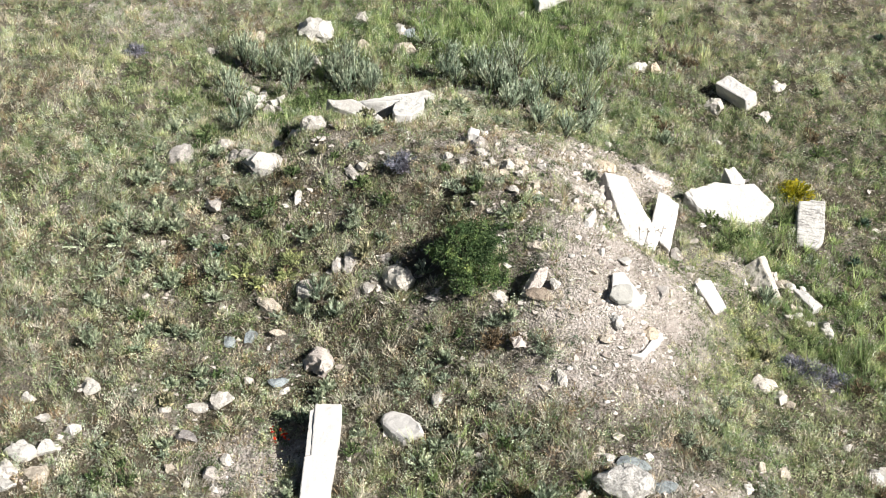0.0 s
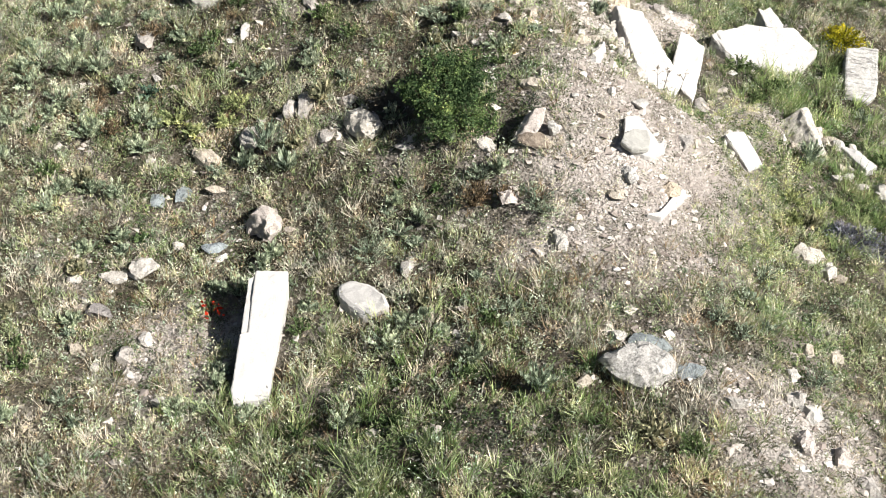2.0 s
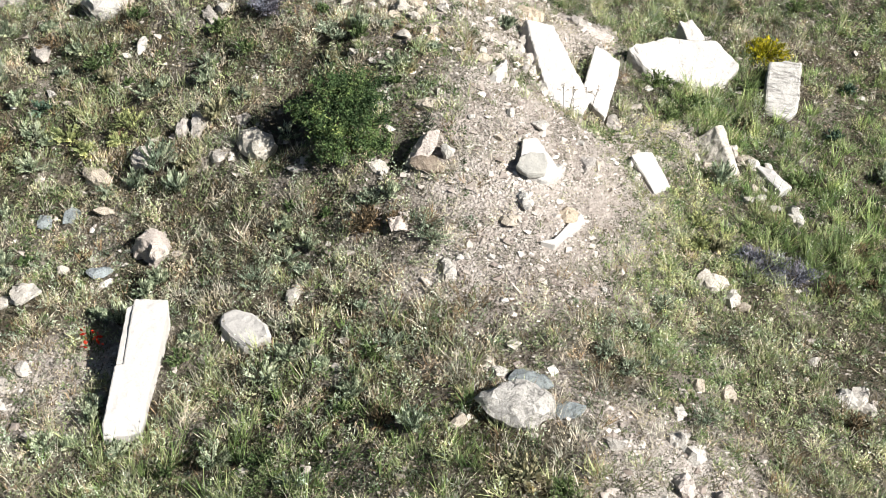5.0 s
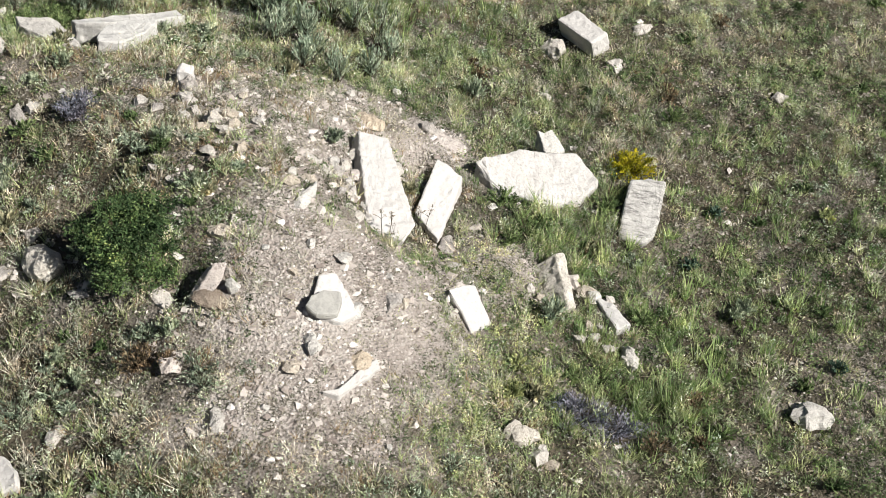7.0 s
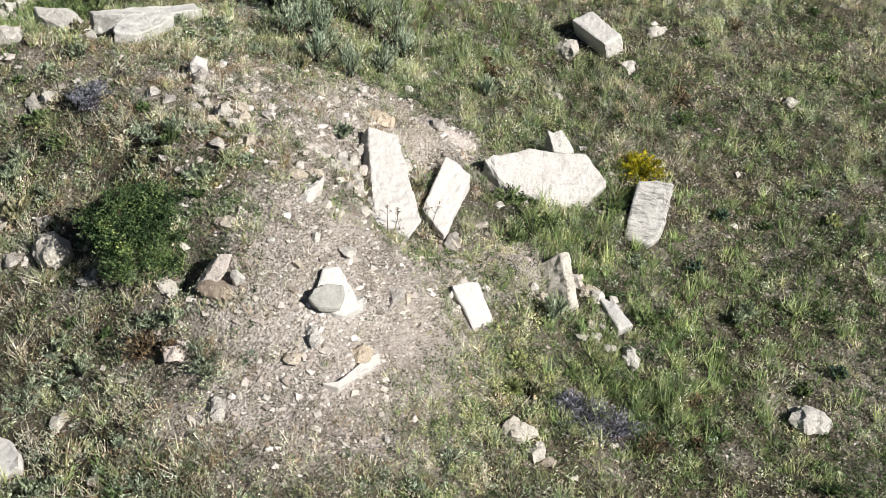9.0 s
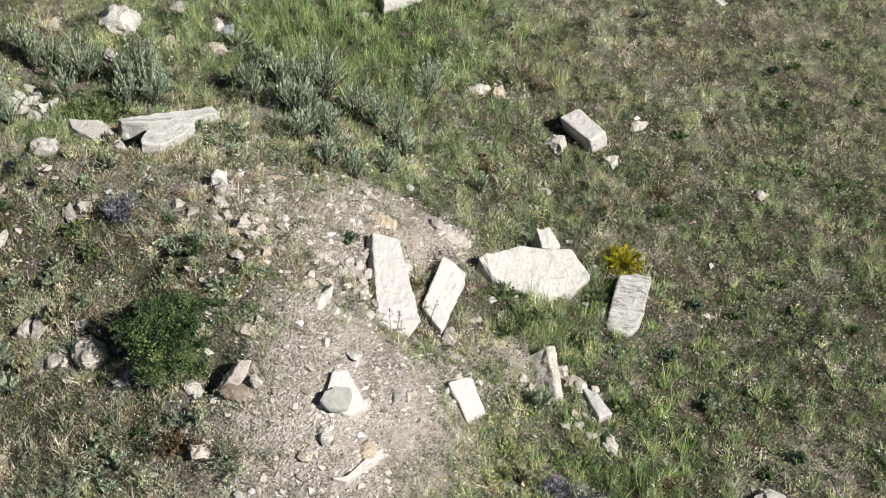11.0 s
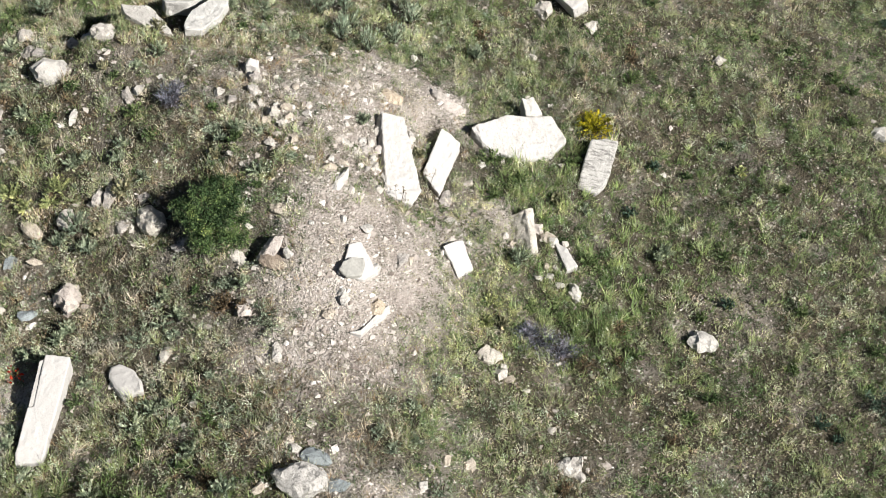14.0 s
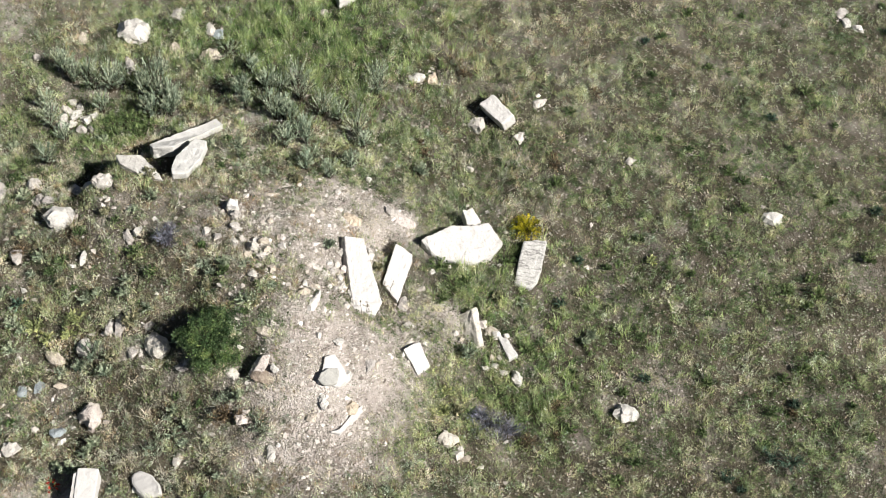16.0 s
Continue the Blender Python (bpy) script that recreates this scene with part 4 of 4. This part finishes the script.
def haze_plant(x, y, r, h):
    return shrub("wispy_herb", x, y, r, h, 40, 14, 0.035, SAGE, "wispy grey herb spreading over bare soil", "herb", group="wispy herbs", up=0.8)


def mauve_plant(x, y, r, h):
    return shrub("catmint", x, y, r, h, 70, 26, 0.034, MAUVE, "dusky mauve-grey flowering catmint clump", "flowers", group="mauve clumps", up=1.2)


def russet_plant(x, y, r, h):
    return shrub("withered_clump", x, y, r, h, 40, 12, 0.04, RUSSET, "withered russet-brown clump of dry stalks", "dry clump", group="withered clumps", up=2.2)


def tuft_plant(x, y, r, h):
    return shrub("grass_tussock", x, y, r * 1.1, h * 1.1, 60, 8, 0.08, TUSSOCK, "yellowish tussock of long arching grass", "tussock", group="tussocks", up=2.0)


def yellow_plant(x, y, r, h):
    return shrub("yellow_flowering_shrub", x, y, r * 1.2, h * 1.25, 120, 18, 0.05, YELLOW, "bright yellow flowering shrub beside the weathered block", flower=YELLOW, flowers=900, up=2.4, size_f=0.028, narrow=3.5, loose=0.02)


def poppy_plant(x, y, r, h):
    return shrub("poppy", x, y, r, h, 9, 10, 0.05, LUSHLEAF, "red wild poppy beside the long block", "poppy", flower=POPPY, flowers=26, size_f=0.075, up=1.2)


def green_bush(x, y, lobes, leaf_count):
    """The dense bush: limbs from one foot carrying lobes of small leaves with gaps between them."""
    root = tagged(new("green_bush"), "dense dark green bush in the hollow of the mound", "bush")
    root.location = (x, y, float(land(x, y)) - 0.03)
    r = random.Random(77)
    for lx, ly, lz, lr in lobes:
        paths, cs = [], []
        for _ in range(9):
            a, b = r.uniform(0, 6.283), r.uniform(-0.2, 1.2)
            tip = Vector((lx + lr * 0.8 * math.cos(a) * math.cos(b), ly + lr * 0.8 * math.sin(a) * math.cos(b), max(0.03, lz + lr * 0.8 * math.sin(b))))
            paths.append([Vector((r.gauss(0, 0.03), r.gauss(0, 0.03), 0)), Vector((lx * 0.6, ly * 0.6, lz * 0.55)), Vector((lx, ly, lz)).lerp(tip, 0.5), tip])
        sprigs = int(leaf_count * lr * lr / sum(q[3] ** 2 for q in lobes) / 16)
        for _ in range(sprigs):
            a, u = r.uniform(0, 6.283), r.uniform(-0.55, 1)
            k = lr * r.uniform(0.4, 1.15) * (1 + 0.85 * noise.noise(Vector((lx + a * 2, ly + u * 3, lz))))
            s = math.sqrt(1 - u * u)
            c = (lx + k * s * math.cos(a), ly + k * s * math.sin(a), lz + k * u)
            for _ in range(16):
                cs.append((c[0] + r.gauss(0, 0.03), c[1] + r.gauss(0, 0.03), max(0.02, c[2] + r.gauss(0, 0.028))))
        part("limb", stem_tubes(paths, 0.014, 0.003), TWIG, root)
        foliage("leaf_clump", leaves(np.array(cs), 0.034, 1.9, 0.9), BUSHLEAF, root, 16)
    return root


green_bush(-3.95, -1.12, [(-0.25, -0.2, 0.34, 0.24), (0.02, -0.3, 0.3, 0.26), (0.3, -0.12, 0.36, 0.26), (0.05, 0.1, 0.54, 0.24), (0.38, 0.22, 0.36, 0.22), (0.45, -0.38, 0.16, 0.2), (0.05, -0.55, 0.14, 0.17), (0.3, 0.45, 0.34, 0.18), (0.58, 0.02, 0.2, 0.18), (-0.38, 0.02, 0.3, 0.16), (0.22, 0.3, 0.58, 0.17), (-0.02, 0.42, 0.4, 0.15), (0.62, -0.25, 0.12, 0.14), (0.12, 0.62, 0.22, 0.14), (0.36, 0.74, 0.3, 0.2), (0.2, 0.92, 0.2, 0.15), (0.5, 0.56, 0.32, 0.18), (-0.12, -0.02, 0.7, 0.15)], 26000)


def dry_stalk(x, y, height, seed):
    """A dead umbel: thin stem forking into short rays with small seed heads."""
    r = random.Random(seed)
    root = tagged(new("dry_stalk"), "thin dry umbel stalk standing before the marble", "dry stalk", "dry stalks")
    root.location = (x, y, float(land(x, y)))
    fork = Vector((r.uniform(-0.04, 0.04), r.uniform(-0.04, 0.04), height * 0.7))
    tips = [fork + Vector((r.uniform(-0.09, 0.09), r.uniform(-0.09, 0.09), height * r.uniform(0.2, 0.34))) for _ in range(5)]
    part("stem", stem_tubes([[Vector((0, 0, -0.02)), fork * 0.5, fork]], 0.006, 0.004), TWIG, root)
    for tip in tips:
        part("ray", stem_tubes([[fork, (fork + tip) / 2 + Vector((0, 0, 0.01)), tip]], 0.003, 0.002), TWIG, root)
        cs = np.array([(tip.x + r.gauss(0, 0.012), tip.y + r.gauss(0, 0.012), tip.z + r.gauss(0, 0.006)) for _ in range(14)])
        foliage("seed_head", leaves(cs, 0.016, 1.6, 1.0), RUSSET, root)
    return root


dry_stalk(-1.03, 0.15, 0.42, 0)
dry_stalk(-1.10, 0.14, 0.39, 1)
dry_stalk(-0.65, 1.10, 0.36, 2)
dry_stalk(-0.72, 1.14, 0.33, 3)
dry_stalk(-0.94, 0.24, 0.30, 4)
dry_stalk(1.39, 1.18, 0.27, 5)
sage_plant(-3.22, 6.22, 0.48, 0.58)
sage_plant(-3.53, 5.59, 0.38, 0.42)
sage_plant(-1.85, 5.38, 0.46, 0.56)
sage_plant(-2.30, 5.78, 0.31, 0.42)
sage_plant(-1.58, 7.04, 0.35, 0.49)
sage_plant(-2.23, 3.75, 0.33, 0.35)
sage_plant(-3.23, 4.79, 0.34, 0.37)
sage_plant(-1.83, 4.31, 0.28, 0.31)
sage_plant(-2.71, 4.20, 0.30, 0.32)
sage_plant(-1.65, 5.10, 0.27, 0.33)
sage_plant(-4.02, 6.51, 0.30, 0.44)
sage_plant(-6.62, 6.46, 0.47, 0.60)
sage_plant(-7.59, 6.22, 0.47, 0.60)
sage_plant(-6.19, 6.11, 0.31, 0.44)
sage_plant(-8.17, 6.47, 0.34, 0.40)
pale_plant(-5.08, 7.49, 0.38, 0.40)
pale_plant(-4.57, 7.22, 0.31, 0.40)
sage_plant(-8.59, 4.82, 0.39, 0.44)
sage_plant(-8.28, 3.54, 0.35, 0.37)
sage_plant(-8.20, 4.49, 0.28, 0.29)
green_plant(-6.91, 5.13, 0.41, 0.33)
green_plant(-7.37, 5.24, 0.26, 0.25)
tuft_plant(-5.84, 2.65, 0.19, 0.17)
yellow_plant(2.10, 3.44, 0.30, 0.25)
pale_plant(2.19, 10.57, 0.21, 0.30)
pale_plant(3.63, 0.93, 0.15, 0.20)
dark_plant(4.64, 0.98, 0.17, 0.13)
dark_plant(3.88, 2.66, 0.13, 0.14)
mauve_plant(-5.08, 1.11, 0.30, 0.21)
tuft_plant(-0.95, 1.57, 0.11, 0.11)
pale_plant(-9.13, 0.30, 0.26, 0.33)
pale_plant(-9.62, -0.02, 0.26, 0.30)
pale_plant(-8.56, -0.83, 0.17, 0.25)
pale_plant(-9.20, -0.58, 0.19, 0.23)
pale_plant(-8.02, -1.85, 0.20, 0.23)
pale_plant(-9.13, 0.82, 0.22, 0.27)
pale_plant(-8.76, 0.33, 0.20, 0.25)
pale_plant(-8.33, 0.00, 0.16, 0.19)
thistle_plant(-4.60, -2.97, 0.32, 0.28)
thistle_plant(-4.30, -2.76, 0.18, 0.19)
sage_plant(-6.17, -1.24, 0.34, 0.30)
sage_plant(-5.87, -1.56, 0.19, 0.20)
sage_plant(-6.40, -1.45, 0.18, 0.20)
thistle_plant(-2.92, -4.22, 0.26, 0.20)
dark_plant(-3.13, -4.32, 0.15, 0.14)
sage_plant(-2.61, -5.56, 0.24, 0.24)
russet_plant(-2.91, -5.43, 0.20, 0.16)
tuft_plant(-1.43, -6.15, 0.26, 0.19)
green_plant(-1.02, -6.35, 0.21, 0.21)
lime_plant(-7.45, -0.63, 0.26, 0.21)
lime_plant(-6.74, -0.77, 0.21, 0.19)
lime_plant(-7.18, -0.87, 0.18, 0.17)
russet_plant(-8.14, 0.96, 0.20, 0.22)
russet_plant(-8.64, -0.15, 0.18, 0.22)
tuft_plant(-5.53, -0.60, 0.18, 0.23)
russet_plant(-3.36, -2.44, 0.21, 0.27)
poppy_plant(-6.42, -3.74, 0.17, 0.26)
haze_plant(-2.60, -2.76, 0.27, 0.15)
thistle_plant(-1.84, -4.30, 0.16, 0.13)
thistle_plant(-0.02, -4.13, 0.17, 0.13)
thistle_plant(-0.14, -3.50, 0.15, 0.12)
mauve_plant(1.63, -1.47, 0.42, 0.18)
mauve_plant(2.01, -1.54, 0.41, 0.18)
mauve_plant(1.42, -1.32, 0.24, 0.16)
green_plant(1.75, -0.82, 0.32, 0.16)
green_plant(1.39, -0.84, 0.18, 0.14)
sage_plant(1.09, -0.10, 0.24, 0.23)
thistle_plant(2.13, 1.49, 0.18, 0.21)
lime_plant(0.70, -1.42, 0.17, 0.20)
lime_plant(0.73, -0.99, 0.18, 0.21)
green_plant(0.32, 2.00, 0.28, 0.21)
green_plant(0.66, 1.52, 0.30, 0.23)
green_plant(0.45, 1.18, 0.22, 0.20)
green_plant(1.74, 2.55, 0.24, 0.19)
green_plant(0.88, 1.75, 0.23, 0.18)
mauve_plant(-5.13, 0.97, 0.28, 0.22)
sage_plant(-1.93, 1.43, 0.15, 0.13)
haze_plant(-2.71, -2.61, 0.30, 0.20)
russet_plant(-3.45, -2.50, 0.23, 0.29)
russet_plant(-3.05, -2.50, 0.15, 0.19)
russet_plant(2.91, -0.87, 0.24, 0.14)
haze_plant(-4.24, 0.36, 0.21, 0.19)
green_plant(-5.70, 0.77, 0.22, 0.20)
sage_plant(-0.29, 4.58, 0.21, 0.23)
teal_plant(7.26, -1.54, 0.34, 0.24)
pale_plant(3.51, 0.81, 0.12, 0.15)
lime_plant(4.85, 2.93, 0.15, 0.14)
dark_plant(7.24, -0.56, 0.21, 0.17)
dark_plant(8.60, 7.77, 0.28, 0.22)
teal_plant(7.57, -1.66, 0.30, 0.21)
dark_plant(2.93, 6.82, 0.21, 0.17)
pale_plant(-10.22, -0.09, 0.35, 0.30)
pale_plant(-9.59, 0.47, 0.33, 0.32)
pale_plant(-9.13, -0.29, 0.25, 0.26)
lime_plant(-6.66, -0.55, 0.28, 0.25)
pale_plant(-6.49, 6.05, 0.40, 0.52)
pale_plant(-8.00, 6.21, 0.35, 0.46)
sage_plant(-3.36, 6.69, 0.52, 0.53)
sage_plant(-2.67, 5.83, 0.46, 0.52)
sage_plant(-1.52, 6.70, 0.35, 0.47)
green_plant(-9.70, 4.53, 0.38, 0.28)
green_plant(-8.81, 3.38, 0.28, 0.23)
pale_plant(-8.63, -0.88, 0.28, 0.25)
teal_plant(-7.93, -0.17, 0.23, 0.15)
thistle_plant(-4.57, -3.13, 0.30, 0.30)
green_plant(-8.94, -1.58, 0.22, 0.20)
mauve_plant(-10.86, 6.25, 0.31, 0.19)

grow = random.Random(21)
for kind, count, x0, x1, y0, y1, low, high in (
    # Dark weeds on the left flank are added to stand for shaded pockets.
    (pale_plant, 60, -10, -3.0, -5.8, 4.5, 0.1, 0.24), (dark_plant, 26, -10, -2.5, -6, 4.5, 0.09, 0.2), (thistle_plant, 14, -9, -2.5, -6.5, 1, 0.1, 0.2), (haze_plant, 14, -5, 0.5, -5.5, 2, 0.1, 0.22),
    (dark_plant, 18, 2.6, 11, -3, 12, 0.08, 0.17), (teal_plant, 12, 2.8, 11, -3, 13, 0.1, 0.2), (green_plant, 22, 1.5, 10, -4, 12, 0.1, 0.24),
    (russet_plant, 16, -9, 9, -5, 11, 0.1, 0.22), (tuft_plant, 14, -9, 3, -6.5, 3.5, 0.08, 0.16),
):
    made = 0
    while made < count:
        x, y = grow.uniform(x0, x1), grow.uniform(y0, y1)
        r = grow.uniform(low, high)
        if bareness(x, y) < 0.35 and all(math.hypot(x - cx, y - cy) > r * 0.7 + max(rx, ry) for cx, cy, rx, ry in FOOTPRINTS):
            kind(x, y, r, r * grow.uniform(0.8, 1.4))
            made += 1

# sage thicket behind the mound, with lush weeds at its foot
field = random.Random(41)
for _ in range(16):
    sage_plant(field.uniform(-8.9, -5.5), field.uniform(5.1, 6.9), field.uniform(0.24, 0.38), field.uniform(0.32, 0.5))
for _ in range(15):
    f = field.random()
    sage_plant(-4.7 + 2.2 * f + field.gauss(0, 0.3), 6.7 - 2.7 * f + field.gauss(0, 0.3), field.uniform(0.2, 0.34), field.uniform(0.28, 0.46))
for _ in range(7):
    green_plant(field.uniform(-7.6, -6.3), field.uniform(4.6, 5.4), field.uniform(0.22, 0.34), field.uniform(0.25, 0.4))


# ---- turf ----
CELL = 0.04
clear = np.zeros((int((AREA[1] - AREA[0]) / CELL), int((AREA[3] - AREA[2]) / CELL)), bool)
# The extra spot left of the bush is cleared to keep its shadow dark.
for cx, cy, rx, ry in FOOTPRINTS + [(-4.6, -0.85, 0.38, 0.4)]:  # no turf grows through or leans right over the stones
    i0, i1 = max(0, int((cx - rx - AREA[0]) / CELL)), max(0, int((cx + rx - AREA[0]) / CELL) + 1)
    j0, j1 = max(0, int((cy - ry - AREA[2]) / CELL)), max(0, int((cy + ry - AREA[2]) / CELL) + 1)
    gi, gj = np.meshgrid(np.arange(i0, i1), np.arange(j0, j1), indexing="ij")
    inside = ((AREA[0] + (gi + 0.5) * CELL - cx) / rx) ** 2 + ((AREA[2] + (gj + 0.5) * CELL - cy) / ry) ** 2 < 1
    ok = inside & (gi < clear.shape[0]) & (gj < clear.shape[1])
    clear[gi[ok], gj[ok]] = True


def cover(x, y):
    c = np.clip(1.0 - 1.05 * bareness(x, y), 0.03, 1) * np.clip(0.02 + 1.95 * value_noise(x, y, 0.17, 12), 0.1, 1) * np.clip(0.55 + 0.9 * value_noise(x, y, 0.9, 14), 0, 1) * in_meadow(x, y)
    i = np.clip(((x - AREA[0]) / CELL).astype(int), 0, clear.shape[0] - 1)
    j = np.clip(((y - AREA[2]) / CELL).astype(int), 0, clear.shape[1] - 1)
    return np.where(clear[i, j], 0.0, c)


def mat(x, y):
    """How closely low herbs cover the ground, gaps between the grass tufts included."""
    return np.clip(1.1 - 1.3 * bareness(x, y), 0, 1) * (cover(x, y) > 0)


def patches(x, y, scale, shift, share):
    """Stands of one kind of plant: towards 1 inside a patch, 0 outside; share: how much of the ground they take."""
    n = 0.65 * value_noise(x, y, scale, shift) + 0.35 * value_noise(x, y, scale * 0.3, shift + 1)
    return np.clip((n - (1 - share)) * 6 + 0.5, 0, 1)


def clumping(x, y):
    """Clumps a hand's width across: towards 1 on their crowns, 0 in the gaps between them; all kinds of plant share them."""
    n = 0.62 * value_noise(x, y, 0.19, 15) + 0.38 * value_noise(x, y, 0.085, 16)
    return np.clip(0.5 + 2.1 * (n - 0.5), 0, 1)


# Low between clumps, high on crowns: gap shade put into the colour, plus random tone.
def clump_shade_tone(x, y):
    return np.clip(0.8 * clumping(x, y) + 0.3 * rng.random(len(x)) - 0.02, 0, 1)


def sward(name, density, per, low, high, spread, width, splay, chance, material, label, rise=0.35):
    x, y = tufts(density, *AREA, chance)
    h = rng.uniform(low, high, len(x)) * (0.6 + 0.35 * value_noise(x, y, 1.7, 8)) * (0.3 + 1.3 * clumping(x, y) ** 1.2) * (1 - 0.3 / (1 + np.exp(-(x - 2.0) * 2)) * (1 - lushness(x, y)))
    v, tip = blades(x, y, per, h, spread, width, splay, rise)
    tone = clump_shade_tone(x, y)
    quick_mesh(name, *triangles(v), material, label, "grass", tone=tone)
    return tip, np.repeat(tone, per)


sward("green_grass", 220, 12, 0.13, 0.27, 0.055, 0.0115, 0.7, lambda x, y: cover(x, y) * np.clip(1.25 - dryness(x, y), 0.12, 1) * (1 - 0.6 * patches(x, y, 0.9, 21, 0.45)) * (1 - 0.35 / (1 + np.exp(-(x - 2.0) * 2))), GREEN, "green meadow grass on and round the mound")
sward("lush_grass", 170, 13, 0.26, 0.46, 0.05, 0.012, 0.5, lambda x, y: cover(x, y) * lushness(x, y) ** 1.2, LUSH, "tall lush green grass in the damp hollows", 0.1)
dry_tips, dry_tones = sward("dry_grass", 190, 11, 0.12, 0.25, 0.055, 0.0098, 0.8, lambda x, y: cover(x, y) * np.clip(0.06 + 0.95 * dryness(x, y), 0, 1) * (0.45 + 0.55 * patches(x, y, 0.8, 23, 0.5)), STRAW, "dry straw-coloured grass")
sward("russet_grass", 170, 11, 0.10, 0.22, 0.055, 0.011, 0.8, lambda x, y: cover(x, y) * np.clip(1.3 * dryness(x, y) - 0.3, 0.05, 1) * (0.25 + 0.9 * patches(x, y, 0.7, 25, 0.42)), RUSSET, "withered russet grass and herb stalks")
pick = rng.random(len(dry_tips)) < 0.3
quick_mesh("seed_heads", *triangles(scales(dry_tips[pick], 0.027, 2.2, 1.5)), SEED, "pale ripe seed heads of the dry grass", "grass", tone=dry_tones[pick])


def herbs(name, density, per, height, radius, size, chance, material, label, up=0.5):
    x, y = tufts(density, *AREA, chance)
    k = np.repeat(np.arange(len(x)), per)
    a, r = rng.uniform(0, 2 * np.pi, len(k)), radius * np.sqrt(rng.random(len(k)))
    lx, ly = x[k] + r * np.cos(a), y[k] + r * np.sin(a)
    dome = 1 - 0.7 * (r / radius) ** 2
    c = np.stack([lx, ly, land(lx, ly) + height * dome * rng.random(len(k)) * (0.3 + 1.3 * clumping(x, y) ** 1.4)[k]], -1)
    tone = clump_shade_tone(x, y)
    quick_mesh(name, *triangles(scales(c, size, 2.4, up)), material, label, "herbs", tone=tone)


herbs("leaf_litter", 32, 8, 0.05, 0.11, 0.055, mat, LITTER, "low thatch of withered leaves under the grass", 0.3)
herbs("meadow_herbs", 78, 15, 0.16, 0.06, 0.036, lambda x, y: mat(x, y) * (0.2 + 0.7 * patches(x, y, 0.9, 27, 0.5)), HERB, "leafy grey-green meadow herbs among the grass")
herbs("withered_herbs", 75, 13, 0.15, 0.055, 0.034, lambda x, y: mat(x, y) * (0.12 + 0.88 * patches(x, y, 0.75, 33, 0.42)) * np.clip(0.5 + dryness(x, y), 0, 1), WITHERED, "brown withering herbs in patches of the turf")
herbs("silvery_herbs", 40, 18, 0.28, 0.065, 0.04, lambda x, y: cover(x, y) * np.clip(1.6 * value_noise(x, y, 1.9, 10) - 0.5 + 0.55 / (1 + np.exp((x + 2.5) * 2)), 0, 1), SAGE, "silvery low herbs among the grass", 1.2)
herbs("leafy_herbs", 110, 14, 0.16, 0.06, 0.043, lambda x, y: mat(x, y) * (0.1 + 0.9 * patches(x, y, 1.1, 29, 0.45)) * np.clip(1.25 - dryness(x, y), 0, 1), DARKLEAF, "dark green leafy herbs in patches of the meadow")
herbs("spoil_herbs", 260, 11, 0.1, 0.08, 0.028, lambda x, y: np.clip(bareness(x, y) * 1.5, 0, 1) * (0.15 + 0.85 * value_noise(x, y, 0.45, 13)) * (cover(x, y) > 0), DUSTY, "thin dusty herbs and dry stalks on the bare spoil", 0.8)
herbs("fringe_herbs", 520, 12, 0.16, 0.06, 0.028, lambda x, y: (cover(x, y) > 0) * np.clip(1.3 * near(x, y, 0.62, -1.0, 0.62) + 0.7 * near(x, y, 0.35, 0.5, 0.5) + 0.5 * near(x, y, 0.2, -2.3, 0.6) + 0.6 * near(x, y, 1.1, 1.6, 0.5), 0, 1) * (0.25 + 0.75 * value_noise(x, y, 0.3, 31)), LIME, "fine yellow-green herbs where spoil gives way to grass", 0.9)
herbs("daisies", 4, 3, 0.3, 0.2, 0.022, lambda x, y: cover(x, y) * np.clip(1.8 * value_noise(x, y, 1.3, 11) - 0.6, 0, 1), CREAM, "tiny cream meadow flowers", 3.0)

# sparse turf that carries the meadow on beyond the mound
fx, fy = rng.normal(0, 26, 3200), rng.normal(4, 26, 3200)
keep = ~in_meadow(fx, fy)
fv, _ = blades(fx[keep], fy[keep], 12, rng.uniform(0.15, 0.4, keep.sum()), 0.3, 0.03, 0.7)
quick_mesh("far_grass", *triangles(fv), GREEN, "thin meadow grass stretching away from the mound", "grass", tone=rng.random(keep.sum()))
